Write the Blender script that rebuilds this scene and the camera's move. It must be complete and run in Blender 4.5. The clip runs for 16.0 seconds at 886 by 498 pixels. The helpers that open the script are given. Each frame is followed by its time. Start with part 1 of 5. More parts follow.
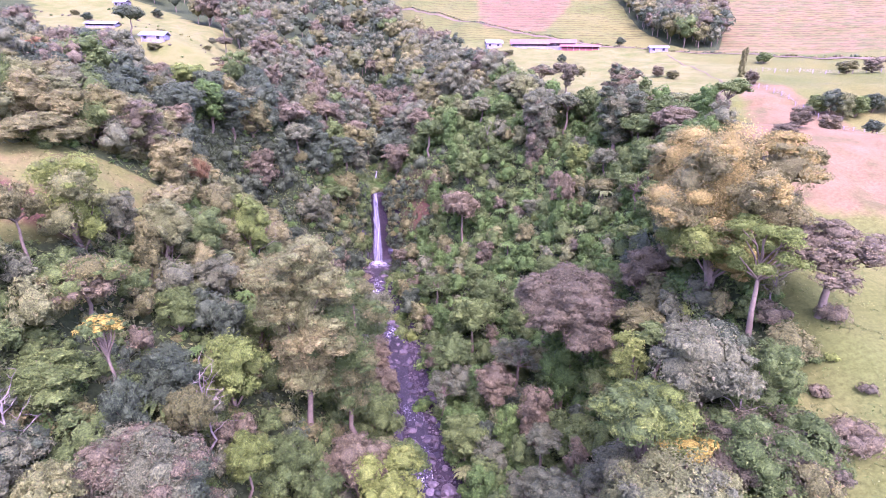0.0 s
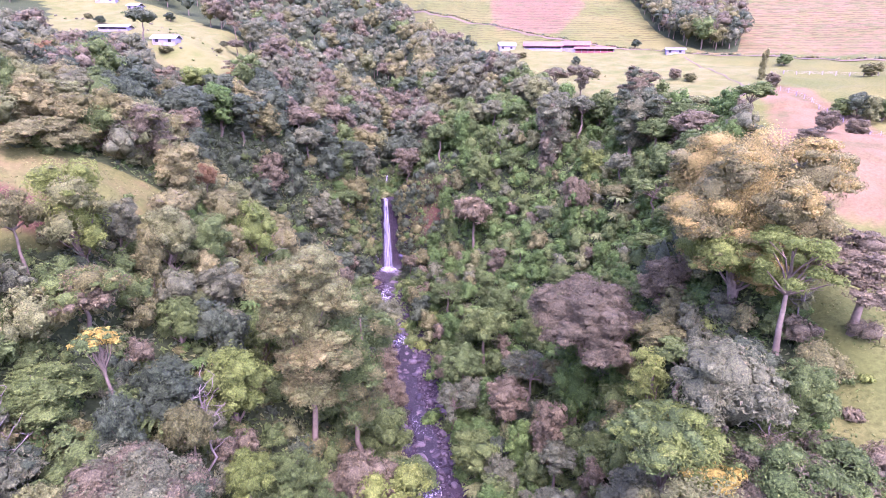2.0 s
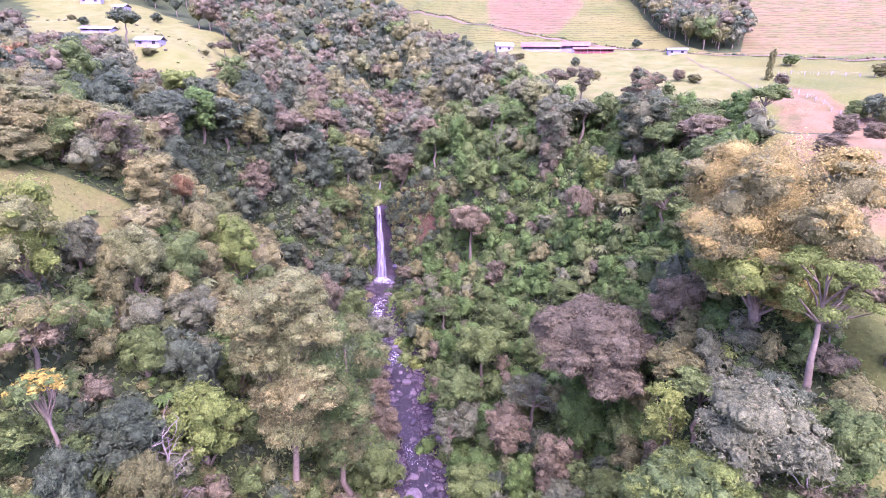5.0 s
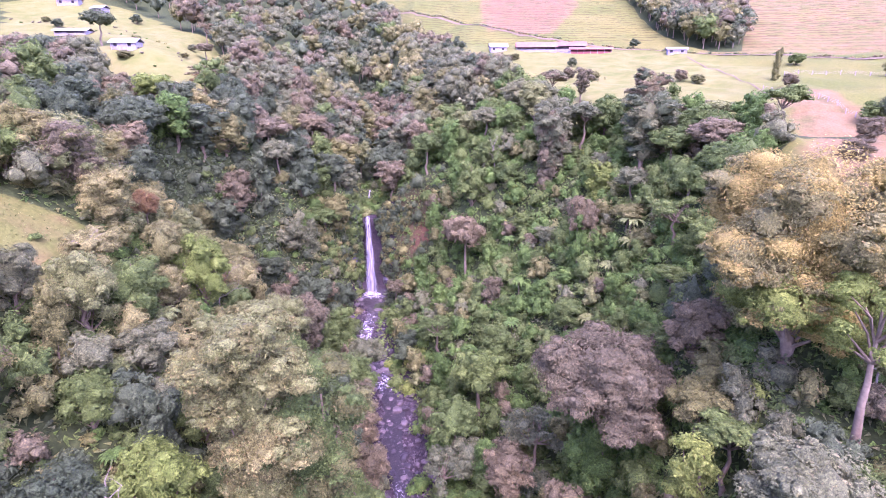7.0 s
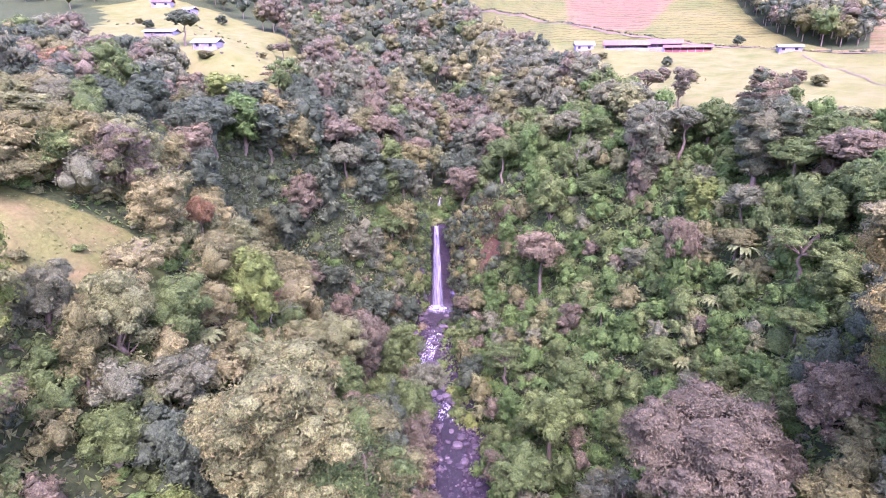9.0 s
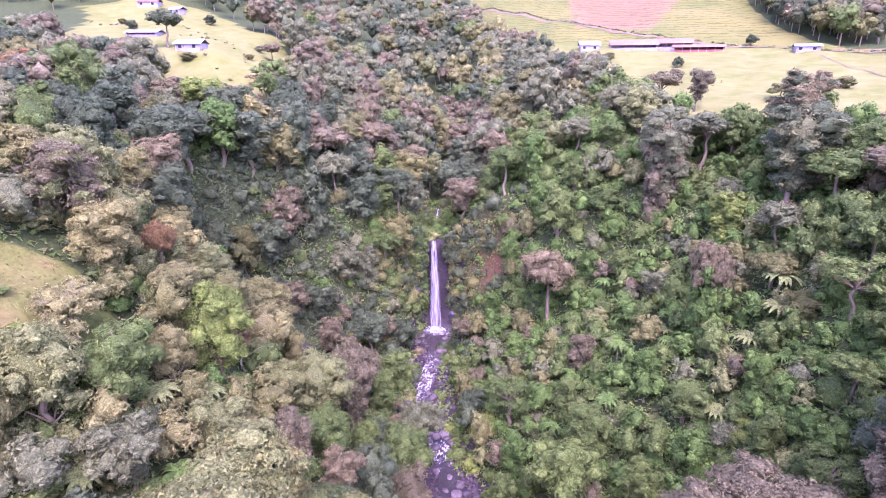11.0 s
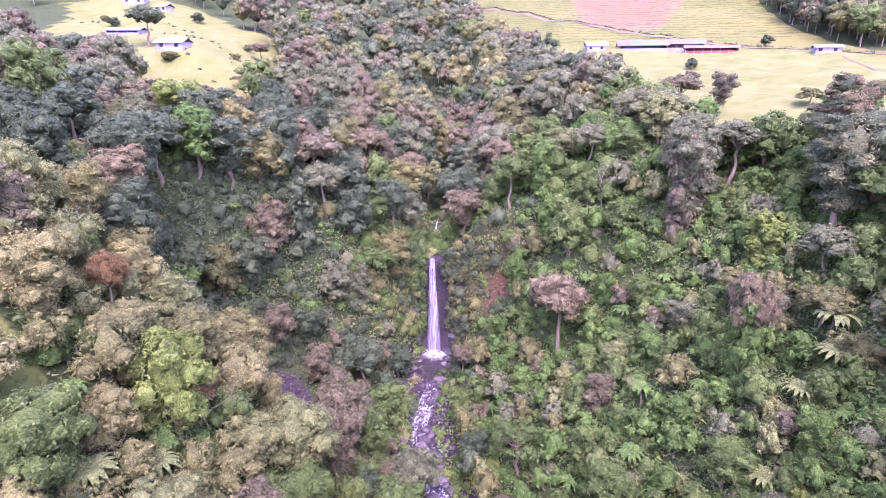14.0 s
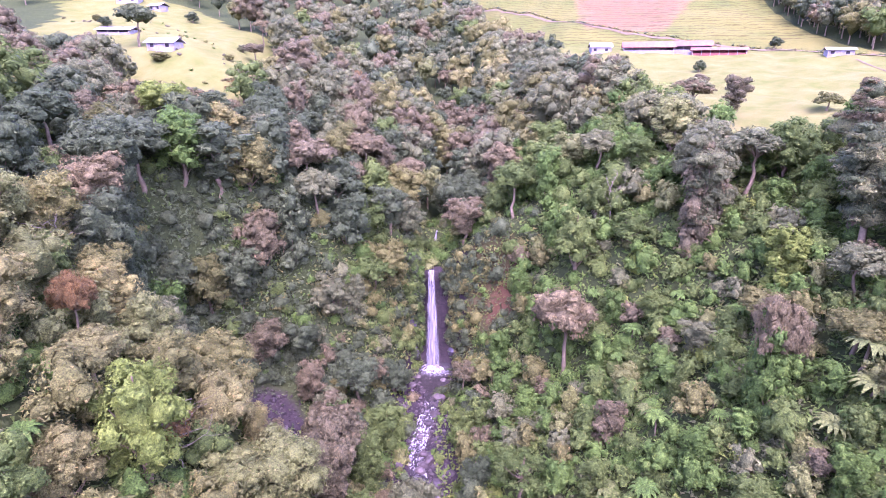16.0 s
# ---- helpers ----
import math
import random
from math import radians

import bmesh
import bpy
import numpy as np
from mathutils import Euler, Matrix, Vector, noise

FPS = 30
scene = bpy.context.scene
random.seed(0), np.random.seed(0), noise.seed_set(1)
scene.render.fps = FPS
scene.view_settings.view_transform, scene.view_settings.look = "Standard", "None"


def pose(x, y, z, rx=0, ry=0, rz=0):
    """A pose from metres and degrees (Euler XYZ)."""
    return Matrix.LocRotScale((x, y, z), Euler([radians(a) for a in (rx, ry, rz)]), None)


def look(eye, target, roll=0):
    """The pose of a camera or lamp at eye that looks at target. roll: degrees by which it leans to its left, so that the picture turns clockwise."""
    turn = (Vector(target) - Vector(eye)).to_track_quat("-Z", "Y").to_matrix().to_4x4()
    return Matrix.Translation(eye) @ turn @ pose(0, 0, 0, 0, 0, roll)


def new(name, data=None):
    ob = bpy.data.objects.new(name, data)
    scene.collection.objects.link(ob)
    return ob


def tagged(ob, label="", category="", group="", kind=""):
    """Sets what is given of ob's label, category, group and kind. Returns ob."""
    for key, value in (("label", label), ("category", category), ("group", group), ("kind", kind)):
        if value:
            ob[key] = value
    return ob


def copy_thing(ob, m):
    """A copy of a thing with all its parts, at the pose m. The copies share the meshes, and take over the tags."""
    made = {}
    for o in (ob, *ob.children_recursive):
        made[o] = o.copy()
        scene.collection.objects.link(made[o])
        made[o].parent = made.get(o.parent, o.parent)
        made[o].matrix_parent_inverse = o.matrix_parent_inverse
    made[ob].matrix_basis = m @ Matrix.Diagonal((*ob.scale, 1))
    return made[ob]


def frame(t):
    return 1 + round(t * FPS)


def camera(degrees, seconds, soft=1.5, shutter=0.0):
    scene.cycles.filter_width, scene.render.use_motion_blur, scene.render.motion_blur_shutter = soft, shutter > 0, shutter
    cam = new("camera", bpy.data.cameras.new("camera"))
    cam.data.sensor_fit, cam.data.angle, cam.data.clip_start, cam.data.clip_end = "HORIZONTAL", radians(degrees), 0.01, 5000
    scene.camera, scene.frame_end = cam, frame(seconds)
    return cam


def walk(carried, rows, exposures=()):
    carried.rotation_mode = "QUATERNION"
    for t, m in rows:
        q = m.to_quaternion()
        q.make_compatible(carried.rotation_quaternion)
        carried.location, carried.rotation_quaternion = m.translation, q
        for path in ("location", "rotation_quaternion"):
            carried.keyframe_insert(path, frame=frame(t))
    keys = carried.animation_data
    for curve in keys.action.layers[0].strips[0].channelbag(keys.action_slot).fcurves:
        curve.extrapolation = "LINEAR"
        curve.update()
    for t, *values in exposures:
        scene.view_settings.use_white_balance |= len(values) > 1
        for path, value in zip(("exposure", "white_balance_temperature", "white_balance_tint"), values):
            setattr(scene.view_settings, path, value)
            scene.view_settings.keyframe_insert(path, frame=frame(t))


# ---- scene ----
cam = camera(78.3, 16.0, soft=0.85)
PATH = [
    (0, (0.892, -18.968, 66.983), (0.813, -17.077, 66.338), 0.7),
    (0.5, (0.833, -18.182, 66.969), (0.75, -16.289, 66.328), 0.7),
    (1, (0.843, -17.34, 67.042), (0.717, -15.449, 66.404), 0.7),
    (1.5, (0.889, -16.551, 67.101), (0.764, -14.66, 66.463), 0.6),
    (2, (0.931, -15.705, 67.09), (0.809, -13.813, 66.452), 0.6),
    (2.5, (0.942, -14.842, 67.129), (0.822, -12.95, 66.49), 0.5),
    (3, (1.057, -13.878, 67.265), (0.937, -11.987, 66.625), 0.5),
    (3.5, (1.038, -12.77, 67.307), (0.921, -10.878, 66.669), 0.4),
    (4, (1.053, -11.444, 67.39), (0.938, -9.552, 66.751), 0.4),
    (6.5, (0.974, -0.759, 67.327), (0.869, 1.137, 66.699), 0.1),
    (7, (1.017, 1.707, 67.361), (0.92, 3.603, 66.731), 0.0),
    (7.5, (0.704, 4.177, 67.411), (0.592, 6.072, 66.781), -0.0),
    (8, (0.291, 7.106, 67.378), (0.016, 8.985, 66.748), 0.1),
    (8.5, (0.262, 10.02, 67.445), (-0.092, 11.884, 66.814), 0.2),
    (9, (0.018, 12.957, 67.427), (-0.339, 14.821, 66.796), 0.0),
    (11.5, (-2.055, 27.205, 68.023), (-2.416, 29.069, 67.394), -0.2),
    (12, (-2.694, 29.61, 68.118), (-3.052, 31.475, 67.491), -0.1),
    (12.5, (-2.928, 31.6, 68.175), (-3.287, 33.465, 67.55), -0.2),
    (13, (-3.189, 33.112, 68.149), (-3.547, 34.978, 67.525), -0.1),
    (13.5, (-3.412, 34.555, 68.121), (-3.771, 36.42, 67.493), -0.1),
    (14, (-3.704, 36.087, 68.203), (-4.061, 37.951, 67.574), -0.0),
    (14.5, (-4.056, 37.668, 68.264), (-4.41, 39.533, 67.635), 0.1),
    (15, (-4.323, 39.33, 68.327), (-4.677, 41.195, 67.698), 0.1),
    (15.5, (-4.59, 40.894, 68.414), (-4.945, 42.76, 67.788), 0.2),
    (16, (-4.736, 42.049, 68.475), (-5.094, 43.914, 67.849), 0.2),
]
walk(cam, [(t, look(eye, target, roll)) for t, eye, target, roll in PATH], exposures=[(0, 3.52, 5230, 93), (16, 3.65, 5280, 89)])

SUN_UP, SUN_TURN = 60.0, 158.0  # degrees over the horizon; degrees from +y towards +x

# ---------------------------------------------------------------- daylight under thin cloud
world = bpy.data.worlds.new("sky")
scene.world = world
world.use_nodes = True
sky = world.node_tree.nodes.new("ShaderNodeTexSky")
sky.sky_type, sky.sun_disc = "NISHITA", False
sky.sun_elevation, sky.sun_rotation = radians(SUN_UP), radians(SUN_TURN)
sky.dust_density, sky.air_density = 3.0, 1.0
back = world.node_tree.nodes["Background"]
world.node_tree.links.new(sky.outputs[0], back.inputs[0])
back.inputs[1].default_value = 0.15
lamp = bpy.data.lights.new("sun", "SUN")
lamp.energy, lamp.angle, lamp.color = 0.75, radians(40), (1.0, 0.95, 0.88)
sun = new("sun", lamp)
sun.matrix_basis = look((0, 0, 300), (-300 * math.sin(radians(SUN_TURN)) / math.tan(radians(SUN_UP)), -300 * math.cos(radians(SUN_TURN)) / math.tan(radians(SUN_UP)), 0))

# ---------------------------------------------------------------- land form
# The gorge is lofted through cross-sections: at each y, knots from the far hills on one side,
# over rim, slope, toe and the two banks of the stream, to the hills on the other side.
SECTIONS = []


def section(y, xs, zs):
    SECTIONS.append((y, xs, zs))


section(-160, [-420, -150, -82, -60, -40, -18, -8, 2, 11, 24, 40, 72, 150, 420], [70, 56, 46, 36, 20, 3, -4, -4, 3, 10, 18, 24, 34, 60])
section(0, [-420, -150, -82, -60, -40, -18, -7, 3, 10, 22, 36, 70, 150, 420], [72, 58, 48, 37, 21, 4, -1.8, -1.8, 3, 11, 22, 26, 34, 62])
section(30, [-420, -150, -80, -57, -39, -19, -6, 4, 10, 20, 34, 60, 150, 420], [74, 60, 49, 39, 23, 6, -1.3, -1.3, 3, 10, 24, 27, 36, 62])
section(48, [-420, -150, -77, -58, -40, -20, -6, 2.5, 9, 20, 36, 50, 150, 420], [76, 62, 53, 47, 26, 11, -1, -1, 3, 7, 28, 33.5, 42, 62])
section(65, [-420, -150, -77, -60, -47, -22, -11, -2.5, 4, 20, 34, 50, 150, 420], [78, 68, 58, 51, 40, 12, -.2, -.2, 3, 9, 33, 39, 42, 63])
section(80, [-420, -150, -80, -62, -46, -24, -15, -5.5, 0, 16, 34, 54, 150, 420], [78, 69, 58, 51, 36, 13, .5, .5, 3.5, 9, 29, 44, 43, 64])
section(95, [-420, -150, -82, -64, -47, -30, -19, -9, -4, 14, 36, 58, 150, 420], [78, 68, 58, 45, 33, 13, 1.2, 1.2, 4.5, 16, 36, 53, 45, 65])
section(107, [-420, -150, -85, -67, -59, -46, -25, -14, -10, 8, 33, 60, 150, 420], [77, 66, 57, 50, 17, 8, 1.9, 1.9, 5, 20, 37, 56.5, 47, 66])
section(120, [-420, -150, -90, -74, -66, -57, -29, -19, -14, 5, 34, 60, 150, 420], [76, 64, 56, 52, 20, 9.5, 3.1, 3.1, 6, 20, 41, 55, 49, 67])
section(130, [-420, -150, -92, -66, -58, -50, -31, -20.5, -15, 4, 27, 46, 150, 420], [76, 63, 56, 52, 24, 10, 3.6, 3.6, 8, 23, 42, 49, 55, 68])
section(139, [-420, -150, -92, -60, -47, -38, -31, -21.5, -16, 2, 22, 44, 150, 420], [76, 63, 57, 52, 40, 18, 3.8, 3.8, 14, 34, 47, 51, 57, 69])
section(148.8, [-420, -150, -92, -66, -50, -36, -31, -22.5, -19, 0, 18, 44, 150, 420], [76, 64, 58, 54, 46, 31, 4, 4, 20, 41, 50, 54, 59, 70])
section(150.4, [-420, -150, -92, -66, -48, -34, -30, -24.6, -21, -2, 14, 43, 150, 420], [76, 64, 58, 54, 48, 34, 27.2, 27.2, 32, 45, 51, 56, 60, 71])
section(164, [-420, -150, -92, -66, -46, -37, -32.5, -28, -20, -4, 10, 42, 150, 420], [77, 67, 61, 57, 48, 38, 28.6, 28.6, 36, 46, 53, 58, 64, 75])
section(166, [-420, -150, -92, -66, -46, -37, -32.5, -28, -20, -4, 10, 42, 150, 420], [77, 67, 61, 57, 48, 38, 31.4, 31.4, 37, 46, 53, 58, 64, 75])
section(190, [-420, -150, -107, -74, -51, -40, -35, -30, -20, -6, 8, 42, 150, 420], [82, 75, 73, 61, 50, 40, 33, 33, 40, 50, 58, 61, 67, 80])
section(230, [-420, -160, -112, -86, -61, -47, -41, -36, -28, -14, 4, 42, 150, 420], [95, 84, 79, 65, 52, 44, 38, 38, 44, 56, 64, 66, 71, 92])
section(290, [-450, -190, -132, -106, -80, -62, -56, -50, -42, -22, 0, 50, 160, 450], [122, 101, 88, 73, 62, 53, 47, 47, 54, 67, 76, 76, 80, 112])
section(400, [-560, -250, -180, -145, -112, -92, -85, -78, -66, -40, 0, 60, 200, 560], [175, 138, 115, 100, 90, 80, 75, 75, 83, 97, 103, 104, 108, 150])
section(620, [-900, -420, -300, -240, -190, -150, -140, -130, -110, -60, 0, 90, 320, 900], [250, 212, 190, 172, 160, 150, 146, 146, 152, 160, 165, 166, 172, 230])
section(1500, [-2400, -900, -640, -500, -400, -330, -310, -290, -240, -120, 0, 200, 700, 2400], [460, 420, 400, 390, 380, 372, 370, 370, 374, 380, 386, 388, 394, 450])

SEC_Y = np.array([s[0] for s in SECTIONS], float)
SEC_X = np.array([s[1] for s in SECTIONS], float)
SEC_Z = np.array([s[2] for s in SECTIONS], float)


def waves(x, y, seed, size):
    """Smooth sums of sines, about -1 to 1."""
    r = np.random.RandomState(seed)
    out = 0
    for n in range(7):
        a, ph, k = r.rand() * math.tau, r.rand() * math.tau, (0.6 + 1.1 * r.rand()) / size
        out = out + np.sin((x * math.cos(a) + y * math.sin(a)) * k * math.tau / 2 + ph)
    return out / 3.5


def ground(x, y):
    """Height of the land at (x, y); takes arrays."""
    x, y = np.broadcast_arrays(np.asarray(x, float), np.asarray(y, float))
    shape = x.shape
    x, y = x.ravel(), y.ravel()
    i = np.clip(np.searchsorted(SEC_Y, y) - 1, 0, len(SEC_Y) - 2)
    f = np.clip((y - SEC_Y[i]) / (SEC_Y[i + 1] - SEC_Y[i]), 0, 1)[:, None]
    kx = SEC_X[i] * (1 - f) + SEC_X[i + 1] * f
    kz = SEC_Z[i] * (1 - f) + SEC_Z[i + 1] * f
    j = np.clip((kx <= x[:, None]).sum(1) - 1, 0, kx.shape[1] - 2)
    n = np.arange(len(x))
    x0, x1, z0, z1 = kx[n, j], kx[n, j + 1], kz[n, j], kz[n, j + 1]
    z = z0 + (z1 - z0) * np.clip((x - x0) / (x1 - x0), 0, 1)
    bed = np.minimum(np.abs(x - kx[n, 6]), np.abs(x - kx[n, 7]))
    bed = np.where((x > kx[n, 6]) & (x < kx[n, 7]), 0, bed)
    rough = np.clip(bed / 8, 0, 1)
    z = z + rough * (0.55 * waves(x, y, 3, 9) + 0.9 * waves(x, y, 5, 31)) + 0.12 * waves(x, y, 8, 2.4)
    return z.reshape(shape)


def stream(y):
    """Middle, half width and level of the stream bed at y."""
    y = np.asarray(y, float)
    a, b = np.interp(y, SEC_Y, SEC_X[:, 6]), np.interp(y, SEC_Y, SEC_X[:, 7])
    return (a + b) / 2, (b - a) / 2, np.interp(y, SEC_Y, SEC_Z[:, 6])


def inside(x, y, poly):
    """Whether points lie in a polygon of the plan."""
    x, y = np.asarray(x, float), np.asarray(y, float)
    hit = np.zeros(x.shape, bool)
    for (x0, y0), (x1, y1) in zip(poly, poly[1:] + poly[:1]):
        cross = (y0 > y) != (y1 > y)
        hit ^= cross & (x < (x1 - x0) * (y - y0) / ((y1 - y0) or 1e-9) + x0)
    return hit
# ---------------------------------------------------------------- helpers for meshes and materials
def mesh_quads(name, verts, quads, mats, index=None, smooth=False, tris=None, tri_index=None):
    """A mesh from arrays of quads and, if given, triangles."""
    me = bpy.data.meshes.new(name)
    verts, quads = np.asarray(verts, np.float32), np.asarray(quads, np.int32).reshape(-1, 4)
    tris = np.zeros((0, 3), np.int32) if tris is None else np.asarray(tris, np.int32)
    loops = np.concatenate([quads.ravel(), tris.ravel()])
    count = np.r_[np.full(len(quads), 4, np.int32), np.full(len(tris), 3, np.int32)]
    me.vertices.add(len(verts))
    me.vertices.foreach_set("co", verts.ravel())
    me.loops.add(len(loops))
    me.loops.foreach_set("vertex_index", loops)
    me.polygons.add(len(count))
    me.polygons.foreach_set("loop_start", (np.cumsum(count) - count).astype(np.int32))
    me.polygons.foreach_set("loop_total", count)
    for m in mats:
        me.materials.append(m)
    if index is not None:
        index = np.asarray(index, np.int32)
        if len(tris):
            index = np.r_[index, np.asarray(tri_index, np.int32)]
        me.polygons.foreach_set("material_index", index)
    if smooth:
        me.polygons.foreach_set("use_smooth", np.ones(len(count), bool))
    me.update(calc_edges=True)
    return me


class Soup:
    """Quads and triangles gathered from many small pieces."""

    def __init__(self):
        self.v, self.q, self.m, self.t, self.tm, self.n = [], [], [], [], [], 0

    def add(self, verts, faces, mat=0):
        faces = np.asarray(faces, int)
        self.v.append(np.asarray(verts, float))
        if faces.shape[1] == 4:
            self.q.append(faces + self.n)
            self.m.append(np.full(len(faces), mat))
        else:
            self.t.append(faces + self.n)
            self.tm.append(np.full(len(faces), mat))
        self.n += len(verts)

    def mesh(self, name, mats, smooth=False):
        join = lambda some, shape: np.concatenate(some) if some else np.zeros(shape, int)
        return mesh_quads(name, np.concatenate(self.v), join(self.q, (0, 4)), mats, join(self.m, 0), smooth, join(self.t, (0, 3)), join(self.tm, 0))


def part(name, me, parent=None, label="", m=None):
    ob = new(name, me)
    if m is not None:
        ob.matrix_basis = m
    if parent is not None:
        ob.parent = parent
    return tagged(ob, label=label)


def thing(name, label, category, group="", m=None):
    ob = new(name)
    ob.empty_display_size = 0.5
    if m is not None:
        ob.matrix_basis = m
    return tagged(ob, label=label, category=category, group=group)


def bm_mesh(name, bm, mat, smooth=False):
    me = bpy.data.meshes.new(name)
    bm.to_mesh(me)
    bm.free()
    me.materials.append(mat)
    for p in me.polygons:
        p.use_smooth = smooth
    return me


def box(bm, x0, x1, y0, y1, z0, z1):
    vs = [bm.verts.new((x, y, z)) for z in (z0, z1) for y in (y0, y1) for x in (x0, x1)]
    for f in ((0, 2, 3, 1), (4, 5, 7, 6), (0, 1, 5, 4), (2, 6, 7, 3), (0, 4, 6, 2), (1, 3, 7, 5)):
        bm.faces.new([vs[i] for i in f])


def nodes_of(name):
    m = bpy.data.materials.new(name)
    m.use_nodes = True
    return m, m.node_tree.nodes, m.node_tree.links, m.node_tree.nodes["Principled BSDF"]


def noise_node(N, L, scale, detail=3.0, coord="Object", rough=0.6):
    tc, n = N.new("ShaderNodeTexCoord"), N.new("ShaderNodeTexNoise")
    n.inputs["Scale"].default_value, n.inputs["Detail"].default_value, n.inputs["Roughness"].default_value = scale, detail, rough
    L.new(tc.outputs[coord], n.inputs["Vector"])
    return n


def ramp(N, L, source, stops):
    r = N.new("ShaderNodeValToRGB")
    while len(r.color_ramp.elements) < len(stops):
        r.color_ramp.elements.new(0.5)
    for e, (at, col) in zip(r.color_ramp.elements, stops):
        e.position, e.color = at, (*col, 1)
    L.new(source, r.inputs[0])
    return r


def mix(N, L, fac, a, b, kind="MIX"):
    n = N.new("ShaderNodeMix")
    n.data_type, n.blend_type = "RGBA", kind
    for i, s in ((0, fac), (6, a), (7, b)):
        if isinstance(s, (int, float)):
            n.inputs[i].default_value = s
        elif isinstance(s, tuple):
            n.inputs[i].default_value = (*s, 1)
        else:
            L.new(s, n.inputs[i])
    return n.outputs[2]


def leaf_material(name, low, high, accent=None, share=0.12, gloss=0.6, through_light=0.5, heart=False):
    """Foliage: each spray or clump a shade of its own between low and high, broken up leaf by leaf, whole
    plants lighter or darker. heart: the closed leaf mass inside a clump."""
    m, N, L, b = nodes_of(name)
    geo, info = N.new("ShaderNodeNewGeometry"), N.new("ShaderNodeObjectInfo")
    stops = [(0.0, low), (1.0 - share if accent else 1.0, high)]
    if accent:
        stops.append((1.0, accent))
    r = ramp(N, L, geo.outputs["Random Per Island"], stops)
    n = noise_node(N, L, 0.3, 3.0)
    patch = ramp(N, L, n.outputs["Fac"], [(0.3, (0.80, 0.82, 0.82)), (0.7, (1.12, 1.12, 1.06))])
    col = mix(N, L, 1.0, r.outputs[0], patch.outputs[0], "MULTIPLY")
    whole = ramp(N, L, info.outputs["Random"], [(0.0, (0.84, 0.88, 0.88)), (0.5, (1.0, 1.0, 1.0)), (1.0, (1.14, 1.10, 1.04))])
    col = mix(N, L, 1.0, col, whole.outputs[0], "MULTIPLY")
    fine = noise_node(N, L, 5.5, 3.0, rough=0.75)
    small = ramp(N, L, fine.outputs["Fac"], [(0.34, (0.42, 0.44, 0.48)), (0.5, (0.98, 0.98, 0.98)), (0.66, (1.58, 1.54, 1.43))])
    col = mix(N, L, 1.0, col, small.outputs[0], "MULTIPLY")
    L.new(col, b.inputs["Base Color"])
    b.inputs["Roughness"].default_value = gloss
    b.inputs["Specular IOR Level"].default_value = 0.05
    bp = N.new("ShaderNodeBump")
    bp.inputs["Strength"].default_value, bp.inputs["Distance"].default_value = 0.8, 0.3 if heart else 0.12
    L.new(fine.outputs["Fac"], bp.inputs["Height"])
    L.new(bp.outputs[0], b.inputs["Normal"])
    t, ms = N.new("ShaderNodeBsdfTranslucent"), N.new("ShaderNodeMixShader")
    L.new(col, t.inputs["Color"])
    ms.inputs[0].default_value = 0.3 if heart else through_light
    L.new(b.outputs[0], ms.inputs[1])
    L.new(t.outputs[0], ms.inputs[2])
    L.new(ms.outputs[0], N["Material Output"].inputs["Surface"])
    return m


def leaf_pair(name, low, high, accent=None, share=0.12):
    """The outer sprays and the closed heart of one kind of foliage."""
    return leaf_material(name, low, high, accent, share), leaf_material(name + "_heart", low, high, None, share, heart=True)


def plain(name, low, high, scale=3.0, rough=0.8, bump=0.3, metal=0.0):
    """A surface with grain at two scales and fine relief."""
    m, N, L, b = nodes_of(name)
    n1, n2 = noise_node(N, L, scale, 5.0), noise_node(N, L, scale * 0.13, 3.0)
    r = ramp(N, L, n1.outputs["Fac"], [(0.3, low), (0.7, high)])
    big = ramp(N, L, n2.outputs["Fac"], [(0.3, (0.75, 0.75, 0.75)), (0.7, (1.15, 1.15, 1.15))])
    L.new(mix(N, L, 1.0, r.outputs[0], big.outputs[0], "MULTIPLY"), b.inputs["Base Color"])
    b.inputs["Roughness"].default_value, b.inputs["Metallic"].default_value = rough, metal
    b.inputs["Specular IOR Level"].default_value = 0.5 if rough < 0.6 else 0.12
    bp = N.new("ShaderNodeBump")
    bp.inputs["Strength"].default_value, bp.inputs["Distance"].default_value = bump, 0.1
    L.new(n1.outputs["Fac"], bp.inputs["Height"])
    L.new(bp.outputs[0], b.inputs["Normal"])
    return m


